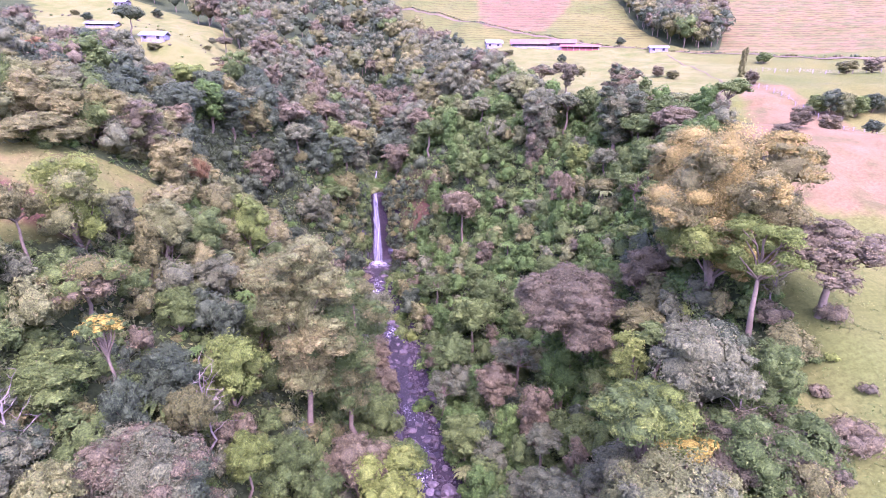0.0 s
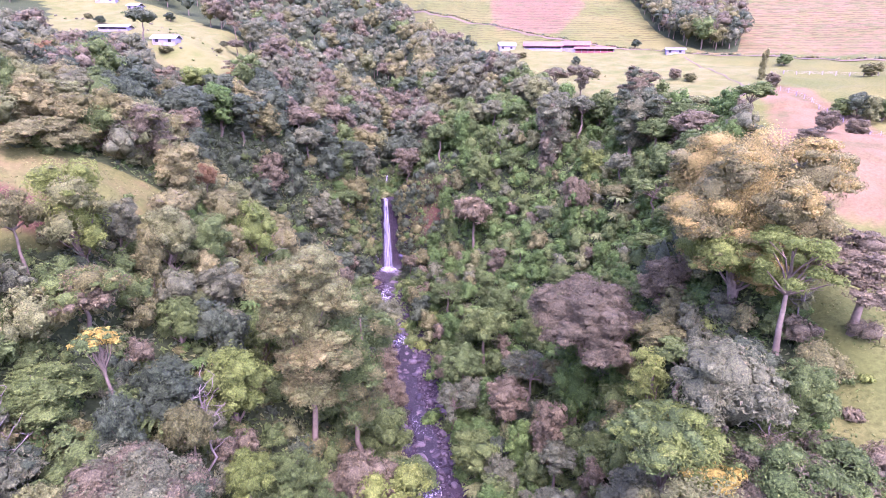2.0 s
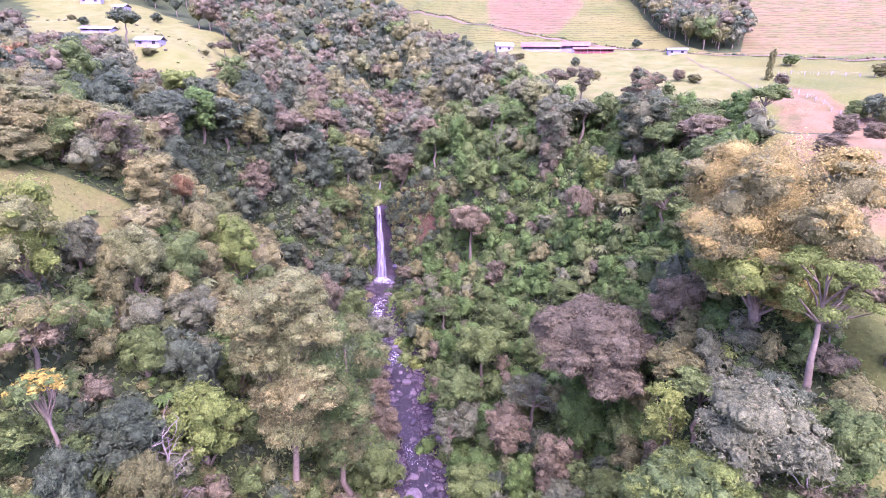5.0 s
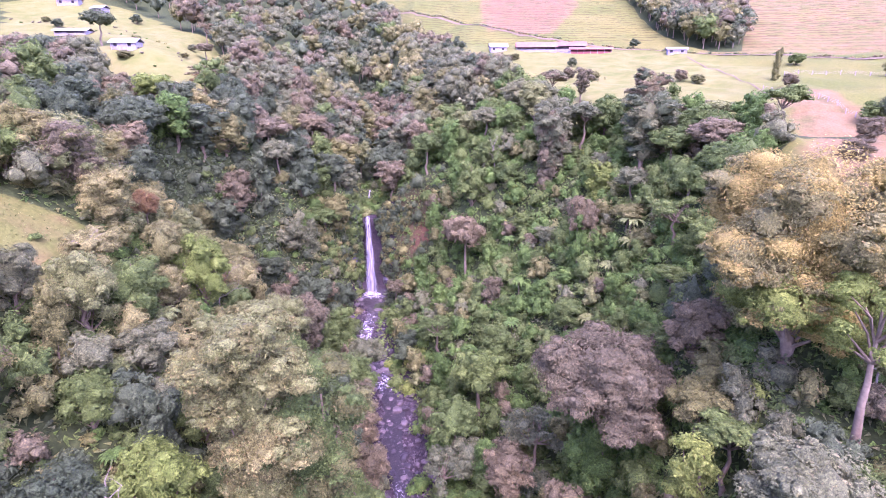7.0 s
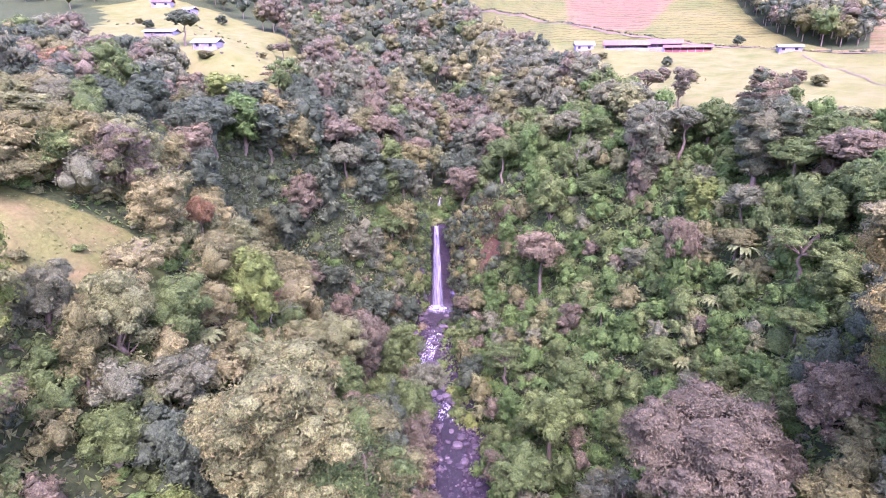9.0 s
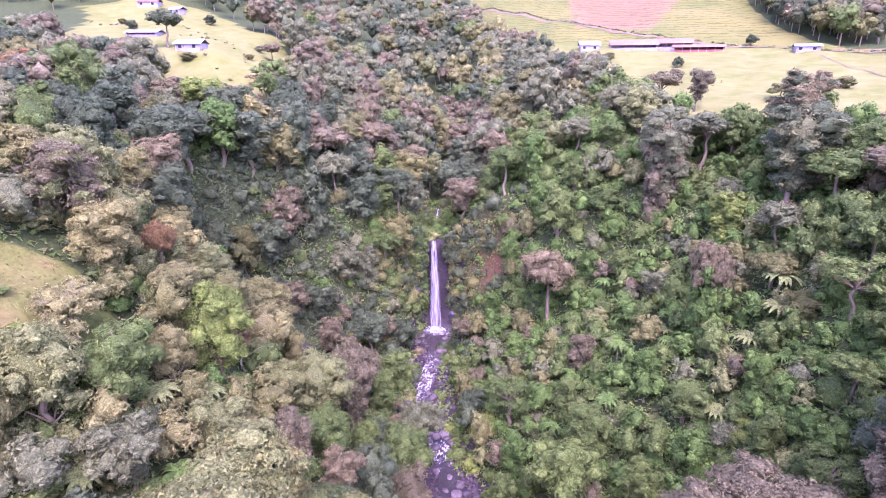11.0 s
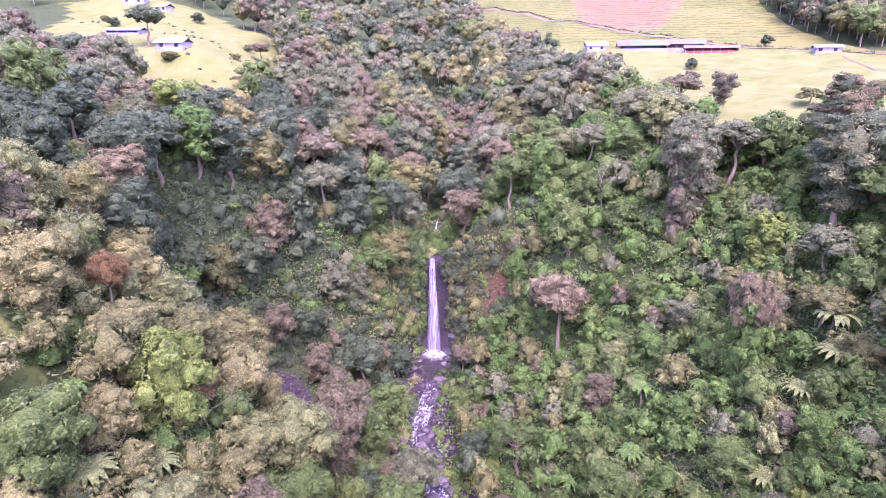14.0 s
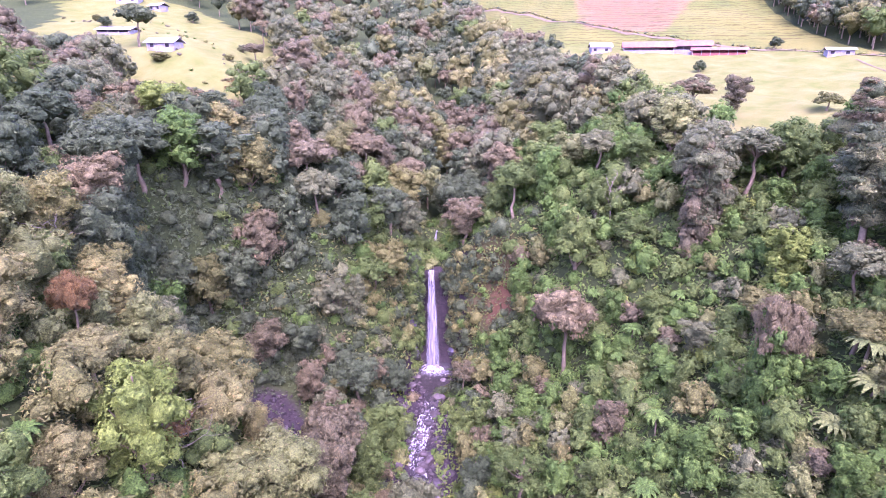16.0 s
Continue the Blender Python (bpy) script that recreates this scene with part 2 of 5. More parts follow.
# ---------------------------------------------------------------- materials
LEAF = {
    # dark: a dark green foliage that also paints the shade of the gorge wall
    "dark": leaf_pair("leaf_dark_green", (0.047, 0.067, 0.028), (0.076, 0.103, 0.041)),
    "green": leaf_pair("leaf_mid_green", (0.061, 0.096, 0.021), (0.099, 0.144, 0.031), (0.130, 0.167, 0.036)),
    "grey": leaf_pair("leaf_grey_green", (0.087, 0.105, 0.042), (0.127, 0.145, 0.056), (0.161, 0.157, 0.063), 0.14),
    "sage": leaf_pair("leaf_pale_sage", (0.108, 0.128, 0.037), (0.152, 0.176, 0.050), (0.188, 0.179, 0.060), 0.14),
    "olive": leaf_pair("leaf_olive", (0.094, 0.103, 0.029), (0.135, 0.143, 0.039), (0.169, 0.150, 0.047), 0.12),
    "mauve": leaf_pair("leaf_brown_mauve", (0.096, 0.089, 0.040), (0.136, 0.124, 0.054), (0.174, 0.144, 0.059), 0.14),
    "peach": leaf_pair("leaf_tan_peach", (0.125, 0.129, 0.039), (0.176, 0.180, 0.053), (0.222, 0.188, 0.058), 0.16),
    "gold": leaf_pair("leaf_gold_olive", (0.179, 0.158, 0.035), (0.253, 0.223, 0.050), (0.303, 0.225, 0.062), 0.16),
    "plum": leaf_pair("leaf_plum_brown", (0.090, 0.086, 0.053), (0.125, 0.119, 0.070), (0.153, 0.129, 0.069), 0.14),
    "lime": leaf_pair("leaf_lime", (0.098, 0.138, 0.022), (0.147, 0.193, 0.033), (0.182, 0.212, 0.041)),
    "yellow": leaf_pair("leaf_yellow", (0.261, 0.210, 0.027), (0.347, 0.277, 0.042), (0.203, 0.200, 0.046)),
    "rust": leaf_pair("leaf_rust", (0.134, 0.086, 0.027), (0.181, 0.117, 0.036), (0.133, 0.113, 0.044), 0.3),
    "pale": leaf_pair("leaf_pale_fern", (0.096, 0.125, 0.033), (0.138, 0.168, 0.046)),
    "vine": leaf_pair("leaf_vine", (0.054, 0.104, 0.020), (0.092, 0.158, 0.028), (0.120, 0.173, 0.033)),
}
BARK = plain("bark_grey_brown", (0.085, 0.070, 0.034), (0.15, 0.125, 0.065), 2.0, 0.9)
BARK_PALE = plain("bark_pale", (0.12, 0.108, 0.066), (0.21, 0.19, 0.125), 2.0, 0.85)
def stone(name, per_island):
    """Stream stones, from wet and dark to dry and pale, each one a shade of its own."""
    m, N, L, b = nodes_of(name)
    pick = N.new("ShaderNodeNewGeometry").outputs["Random Per Island"] if per_island else N.new("ShaderNodeObjectInfo").outputs["Random"]
    tone = ramp(N, L, pick, [(0.0, (0.016, 0.014, 0.012)), (0.5, (0.036, 0.029, 0.022)), (0.85, (0.060, 0.050, 0.038)), (1.0, (0.092, 0.079, 0.063))])
    n = noise_node(N, L, 2.2, 5.0)
    grain = ramp(N, L, n.outputs["Fac"], [(0.3, (0.6, 0.6, 0.6)), (0.7, (1.3, 1.3, 1.3))])
    L.new(mix(N, L, 1.0, tone.outputs[0], grain.outputs[0], "MULTIPLY"), b.inputs["Base Color"])
    b.inputs["Roughness"].default_value, b.inputs["Specular IOR Level"].default_value = 0.65, 0.25
    bp = N.new("ShaderNodeBump")
    bp.inputs["Strength"].default_value, bp.inputs["Distance"].default_value = 0.6, 0.15
    L.new(n.outputs["Fac"], bp.inputs["Height"])
    L.new(bp.outputs[0], b.inputs["Normal"])
    return m


ROCK, COBBLE = stone("river_rock", False), stone("river_cobble", True)
ROCK_DARK = plain("wet_rock", (0.012, 0.010, 0.014), (0.05, 0.042, 0.05), 0.8, 0.4, 0.9)
DIRT = plain("track_dirt", (0.060, 0.049, 0.020), (0.100, 0.082, 0.037), 0.8, 0.95)
WALL_WHITE = plain("painted_white_wall", (0.15, 0.145, 0.125), (0.21, 0.205, 0.178), 1.5, 0.7, 0.1)
WALL_RED = plain("painted_red_wall", (0.14, 0.045, 0.035), (0.20, 0.07, 0.05), 1.5, 0.7, 0.1)
ROOF_RED = plain("red_sheet_roof", (0.14, 0.060, 0.036), (0.20, 0.095, 0.06), 0.9, 0.85, 0.1)
ROOF_GREY = plain("weathered_sheet_roof", (0.18, 0.17, 0.155), (0.27, 0.26, 0.235), 0.9, 0.85, 0.1)
ROOF_BLUE = plain("blue_white_sheet_roof", (0.21, 0.23, 0.235), (0.29, 0.31, 0.31), 0.9, 0.85, 0.1)
WOOD = plain("grey_fence_wood", (0.16, 0.13, 0.11), (0.32, 0.27, 0.24), 4.0, 0.9)
DARK_OPEN = plain("dark_interior", (0.015, 0.013, 0.012), (0.03, 0.027, 0.025), 2.0, 0.9)


def land_material():
    """Pasture, dry grass, forest floor, rock and bare earth, told apart by the land cover of the ground."""
    m, N, L, b = nodes_of("land")

    def cover(name):
        a = N.new("ShaderNodeAttribute")
        a.attribute_name = name
        return a.outputs["Fac"]

    def sharp(source, noise_out, lo=0.35, hi=0.65, much=0.5):
        s = N.new("ShaderNodeMath")
        s.operation = "MULTIPLY_ADD"
        L.new(noise_out, s.inputs[0])
        s.inputs[1].default_value = much
        L.new(source, s.inputs[2])
        mr = N.new("ShaderNodeMapRange")
        mr.inputs["From Min"].default_value, mr.inputs["From Max"].default_value = lo + much / 2, hi + much / 2
        L.new(s.outputs[0], mr.inputs["Value"])
        return mr.outputs[0]

    fine, mid, big = noise_node(N, L, 1.7, 6.0, rough=0.7), noise_node(N, L, 0.16, 4.0), noise_node(N, L, 0.028, 3.0)
    # cattle steps along the contours
    geo, sep = N.new("ShaderNodeNewGeometry"), N.new("ShaderNodeSeparateXYZ")
    L.new(geo.outputs["Position"], sep.inputs[0])
    wob = N.new("ShaderNodeMath")
    wob.operation = "MULTIPLY_ADD"
    L.new(mid.outputs["Fac"], wob.inputs[0])
    wob.inputs[1].default_value = 3.0
    L.new(sep.outputs["Z"], wob.inputs[2])
    sn = N.new("ShaderNodeMath")
    sn.operation = "SINE"
    k = N.new("ShaderNodeMath")
    k.operation = "MULTIPLY"
    k.inputs[1].default_value = 4.2
    L.new(wob.outputs[0], k.inputs[0])
    L.new(k.outputs[0], sn.inputs[0])
    steps = ramp(N, L, sn.outputs[0], [(0.0, (1.04, 1.04, 1.04)), (0.5, (1.0, 1.0, 1.0)), (0.95, (0.66, 0.62, 0.6))])

    lush = ramp(N, L, fine.outputs["Fac"], [(0.28, (0.040, 0.050, 0.009)), (0.72, (0.088, 0.096, 0.022))])
    lush_big = ramp(N, L, big.outputs["Fac"], [(0.35, (0.82, 0.92, 0.8)), (0.65, (1.2, 1.1, 1.1))])
    lush = mix(N, L, 1.0, lush.outputs[0], lush_big.outputs[0], "MULTIPLY")
    bright = ramp(N, L, mid.outputs["Fac"], [(0.3, (0.058, 0.074, 0.013)), (0.5, (0.079, 0.087, 0.020)), (0.7, (0.100, 0.099, 0.028))])
    lush = mix(N, L, cover("bright"), lush, bright.outputs[0])
    dry = ramp(N, L, fine.outputs["Fac"], [(0.3, (0.078, 0.056, 0.020)), (0.7, (0.116, 0.087, 0.033))])
    weeds = ramp(N, L, mid.outputs["Fac"], [(0.32, (0.62, 0.82, 0.62)), (0.48, (0.92, 0.94, 0.9)), (0.68, (1.14, 1.06, 1.1))])
    dry_mix = mix(N, L, 1.0, dry.outputs[0], weeds.outputs[0], "MULTIPLY")
    grass = mix(N, L, sharp(cover("dry"), mid.outputs["Fac"], 0.25, 0.75, 1.1), lush, dry_mix)
    grass = mix(N, L, cover("steps"), grass, mix(N, L, 1.0, grass, steps.outputs[0], "MULTIPLY"))
    floor = ramp(N, L, fine.outputs["Fac"], [(0.3, (0.014, 0.020, 0.006)), (0.55, (0.028, 0.040, 0.011)), (0.75, (0.046, 0.062, 0.016))])
    col = mix(N, L, sharp(cover("pasture"), fine.outputs["Fac"], 0.4, 0.6, 0.35), floor.outputs[0], grass)
    earth = ramp(N, L, fine.outputs["Fac"], [(0.3, (0.050, 0.026, 0.011)), (0.7, (0.080, 0.046, 0.021))])
    col = mix(N, L, sharp(cover("earth"), mid.outputs["Fac"], 0.3, 0.7, 0.5), col, earth.outputs[0])
    rock = ramp(N, L, fine.outputs["Fac"], [(0.3, (0.010, 0.009, 0.009)), (0.6, (0.030, 0.024, 0.021)), (0.8, (0.075, 0.060, 0.048))])
    col = mix(N, L, sharp(cover("rock"), fine.outputs["Fac"], 0.3, 0.7, 0.5), col, rock.outputs[0])
    L.new(col, b.inputs["Base Color"])
    b.inputs["Roughness"].default_value = 0.95
    b.inputs["Specular IOR Level"].default_value = 0.03
    bp = N.new("ShaderNodeBump")
    bp.inputs["Strength"].default_value, bp.inputs["Distance"].default_value = 0.6, 0.35
    L.new(fine.outputs["Fac"], bp.inputs["Height"])
    L.new(bp.outputs[0], b.inputs["Normal"])
    return m


# ---------------------------------------------------------------- plan of the land cover
PASTURE_RIGHT = [(34, -160), (35, 15), (39, 34), (43, 44), (47, 54), (50, 64), (49, 76), (50, 90), (54, 101), (64, 107), (86, 121), (130, 135), (420, 150), (420, -160)]
FIELD_FAR = [(-8, 300), (-2, 250), (8, 212), (17, 185), (22, 166), (27, 153), (36, 148), (48, 152), (60, 142), (72, 128), (86, 121), (130, 135), (420, 150), (480, 420), (900, 620), (2300, 1490), (-330, 1490), (-110, 600), (-75, 480), (-40, 380), (-18, 325)]
FIELD_HUT = [(-126, 180), (-116, 170), (-104, 166), (-92, 163), (-82, 158), (-76, 164), (-82, 190), (-86, 209), (-98, 225), (-113, 248), (-130, 254), (-165, 280), (-190, 285), (-225, 270), (-195, 240), (-176, 206), (-168, 200), (-150, 203), (-136, 194)]
PASTURE_LEFT = [(-46.5, 67), (-48, 73), (-55, 75.5), (-61, 70.5), (-68, 66), (-82, 62), (-84, 40), (-60, 40), (-55, 49), (-53, 56), (-49, 60)]
PLOUGHED = [(8, 335), (42, 322), (75, 420), (60, 560), (10, 560), (6, 420)]
DRY_RIDGE = [(54, 82), (57, 98), (66, 108), (75, 122), (80, 140), (84, 160), (90, 178), (98, 172), (100, 150), (103, 122), (130, 104), (300, 80), (300, 60), (120, 66), (74, 74)]
DRY_HILL = [(100, 262), (140, 250), (300, 190), (420, 200), (600, 420), (260, 460), (150, 400), (128, 320)]
BRIGHT_FIELD = [(-8, 300), (20, 180), (26, 150), (60, 138), (110, 200), (100, 262), (70, 290), (20, 296)]
WOOD_HILL = [(104, 275), (122, 268), (136, 300), (150, 340), (160, 420), (190, 560), (120, 560), (108, 420), (100, 330)]


def field_mask(x, y):
    f = inside(x, y, PASTURE_RIGHT) | inside(x, y, FIELD_FAR) | inside(x, y, FIELD_HUT) | inside(x, y, PASTURE_LEFT)
    return f & ~inside(x, y, WOOD_HILL)


def soft(fun, x, y, r):
    """How much of the ground round (x, y) lies in an area, 0 to 1."""
    out = 0
    for a in range(8):
        out = out + fun(x + r * math.cos(a * math.pi / 4), y + r * math.sin(a * math.pi / 4))
    return (out + fun(x, y)) / 9.0


SHEET = []


def level(x, y):
    """Height of the built ground sheet at (x, y)."""
    xs, ys, Z = SHEET
    i = np.clip(np.searchsorted(xs, x) - 1, 0, len(xs) - 2)
    j = np.clip(np.searchsorted(ys, y) - 1, 0, len(ys) - 2)
    u, v = (x - xs[i]) / (xs[i + 1] - xs[i]), (y - ys[j]) / (ys[j + 1] - ys[j])
    return (Z[j, i] * (1 - u) + Z[j, i + 1] * u) * (1 - v) + (Z[j + 1, i] * (1 - u) + Z[j + 1, i + 1] * u) * v


def build_land():
    def lines(lo, hi, fine_lo, fine_hi, step, growth):
        mid = list(np.arange(fine_lo, fine_hi + 1e-6, step))
        a, s = [], step
        v = fine_lo
        while v > lo:
            s *= growth
            v -= s
            a.append(v)
        bl, s, v = [], step, fine_hi
        while v < hi:
            s *= growth
            v += s
            bl.append(v)
        return np.array(a[::-1] + mid + bl)

    xs = lines(-1700, 1700, -90, 100, 1.3, 1.055)
    ys = lines(-600, 1480, 15, 168, 1.3, 1.045)
    ys = np.sort(np.concatenate([ys, np.arange(148.6, 150.8, 0.3)]))
    X, Y = np.meshgrid(xs, ys)
    Z = ground(X, Y)
    nx, ny = len(xs), len(ys)
    idx = np.arange(nx * ny).reshape(ny, nx)
    quads = np.stack([idx[:-1, :-1], idx[:-1, 1:], idx[1:, 1:], idx[1:, :-1]], -1).reshape(-1, 4)
    verts = np.stack([X, Y, Z], -1).reshape(-1, 3)
    SHEET.extend((xs, ys, Z))
    me = mesh_quads("ground", verts, quads, [land_material()], smooth=True)
    x, y, z = verts.T
    rx, rw, rz = stream(y)
    bed = np.clip(1.6 - (np.abs(x - rx) - rw) / 2.0, 0, 1) * (y < 152) * (z < rz + 3.5)
    cliff = soft(lambda a, b2: inside(a, b2, [(-32, 139), (-22, 139), (-20.5, 144), (-20, 151.5), (-32, 152)]), x, y, 1.2)
    bowl = soft(lambda a, b2: inside(a, b2, [(-58, 122), (-44, 106), (-38, 107), (-42, 118), (-52, 126)]), x, y, 1.5)
    for name, vals in (
        ("pasture", soft(field_mask, x, y, 1.0)),
        ("dry", np.clip(soft(lambda a, c: inside(a, c, DRY_RIDGE) | inside(a, c, PLOUGHED), x, y, 2.5) + 0.55 * soft(lambda a, c: inside(a, c, DRY_HILL), x, y, 4) + 0.3 * inside(x, y, PASTURE_LEFT), 0, 1)),
        ("bright", soft(lambda a, c: inside(a, c, BRIGHT_FIELD) | inside(a, c, FIELD_HUT), x, y, 6)),
        ("steps", soft(lambda a, c: c > 300 - 0 * a, x, y, 4) * 0.9 + 0.6 * inside(x, y, DRY_HILL)),
        ("earth", np.clip(1.5 - np.hypot((x + 62) / 6.5, (y - 51.5) / 4.2), 0, 1) + 0.6 * np.clip(1.3 - np.hypot((x + 12) / 3, (y - 145.5) / 3), 0, 1) + 0.45 * inside(x, y, [(-20.5, 141), (-9, 142), (-9, 150), (-20, 151)]) + 0.38 * soft(lambda a, c: inside(a + 5 * waves(a, c, 51, 22), c + 5 * waves(a, c, 52, 22), PLOUGHED), x, y, 5)),
        ("rock", np.clip(np.maximum(np.maximum(bed, cliff), bowl * 0.8), 0, 1)),
    ):
        at = me.attributes.new(name, "FLOAT", "POINT")
        at.data.foreach_set("value", np.clip(vals, 0, 1).astype(np.float32))
    return tagged(new("ground", me), label="steep green gorge sides between pastures and far grassy hills", category="ground", kind="structure")


build_land()


# ---------------------------------------------------------------- plants
def leaf_sprays(rng, pts, nrm, size):
    """A leaf spray at each point: a pointed blade, turned about the outward direction and drooping."""
    n = len(pts)
    d = nrm * 0.9 + rng.normal(0, 0.36, (n, 3)) + np.array([0, 0, 0.25])
    d /= np.linalg.norm(d, axis=1)[:, None]
    a = np.cross(d, rng.normal(0, 1, (n, 3)))
    a /= np.linalg.norm(a, axis=1)[:, None] + 1e-9
    b = np.cross(d, a)
    s = size * (0.6 + 0.8 * rng.rand(n))[:, None]
    tip = pts + a * s * 1.0 + np.array([0, 0, -0.2]) * s
    v = np.stack([pts - a * s * 0.5 - b * s * 0.4, tip, pts - a * s * 0.5 + b * s * 0.4], 1)
    return v.reshape(-1, 3), np.arange(3 * n).reshape(-1, 3)


def ball_mesh():
    """A small rounded lump of 20 triangles."""
    bm = bmesh.new()
    bmesh.ops.create_icosphere(bm, subdivisions=1, radius=1.0)
    v, f = np.array([tuple(p.co) for p in bm.verts]), np.array([[p.index for p in q.verts] for q in bm.faces])
    bm.free()
    return v, f


BALL_V, BALL_F = ball_mesh()


def billow(d, k, f):
    """Puffs over a sphere of directions, 0 to 1."""
    a = np.abs(np.sin(d[:, 0] * f + d[:, 1] * 0.6 * f + k) * np.sin(d[:, 1] * f - d[:, 2] * 0.7 * f + 1.7 * k) )
    b = np.abs(np.sin(d[:, 2] * 1.9 * f + d[:, 0] * f + 2.3 * k) * np.sin(d[:, 0] * 2.1 * f - d[:, 1] * 1.3 * f + 0.9 * k))
    return 0.62 * np.sqrt(a) + 0.38 * np.sqrt(b)


def foliage(soup, rng, lumps, leaf, cover, mat=0, low=-0.25, core=0.72, hearts=1):
    """Leaf clumps (x, y, z, rx, ry, rz): a closed, lumpy mass of leaves in each, and sprays that stand out of it."""
    tint = mat if isinstance(mat, list) else [mat] * len(lumps)
    L = np.asarray(lumps, float)
    for k, (cx, cy, cz, rx, ry, rz) in enumerate(L):
        area = 4 * math.pi * ((rx * ry) ** 1.6 / 3 + (rx * rz) ** 1.6 / 3 + (ry * rz) ** 1.6 / 3) ** (1 / 1.6)
        n = max(6, int(cover * area / (leaf * leaf)))
        d = rng.normal(0, 1, (n, 3))
        d /= np.linalg.norm(d, axis=1)[:, None]
        d = d[d[:, 2] > low - 0.3 * rng.rand(len(d))]
        h = billow(d, rng.rand() * 9, 2.6)
        bump = 0.80 + 0.26 * h + 0.07 * rng.normal(0, 1, len(d))
        p = np.array([cx, cy, cz]) + d * [rx, ry, rz] * bump[:, None]
        near = [o for j, o in enumerate(L) if j != k and abs(o[0] - cx) < o[3] + rx and abs(o[1] - cy) < o[4] + ry and abs(o[2] - cz) < o[5] + rz]
        keep = np.ones(len(p), bool)
        for o in near:
            keep &= (((p - o[:3]) / (o[3:] * 0.8)) ** 2).sum(1) > 1
        p, d = p[keep], d[keep]
        if len(p):
            soup.add(*leaf_sprays(rng, p, d, leaf), tint[k])
        if core:
            v = BALL_V * np.array([rx, ry, rz]) * core * (1 + 0.2 * rng.normal(0, 1, (12, 1))) + [cx, cy, cz]
            soup.add(v, BALL_F, tint[k] + hearts)


def tube(soup, pts, radii, sides=6, mat=0):
    pts = np.asarray(pts, float)
    t = np.gradient(pts, axis=0)
    t /= np.linalg.norm(t, axis=1)[:, None] + 1e-9
    ref = np.where(np.abs(t[:, 2:3]) > 0.9, [[1.0, 0, 0]], [[0, 0, 1.0]])
    u = np.cross(t, ref)
    u /= np.linalg.norm(u, axis=1)[:, None]
    w = np.cross(t, u)
    a = np.arange(sides) * math.tau / sides
    rings = pts[:, None] + np.asarray(radii)[:, None, None] * (u[:, None] * np.cos(a)[None, :, None] + w[:, None] * np.sin(a)[None, :, None])
    n = len(pts)
    q = [(i * sides + k, i * sides + (k + 1) % sides, (i + 1) * sides + (k + 1) % sides, (i + 1) * sides + k) for i in range(n - 1) for k in range(sides)]
    soup.add(rings.reshape(-1, 3), q, mat)


def bent(rng, a, b, n=5, wob=0.08):
    a, b = np.asarray(a, float), np.asarray(b, float)
    f = np.linspace(0, 1, n)[:, None]
    p = a + (b - a) * f
    p[1:-1] += rng.normal(0, wob * np.linalg.norm(b - a), (n - 2, 3)) * [1, 1, 0.4]
    return p


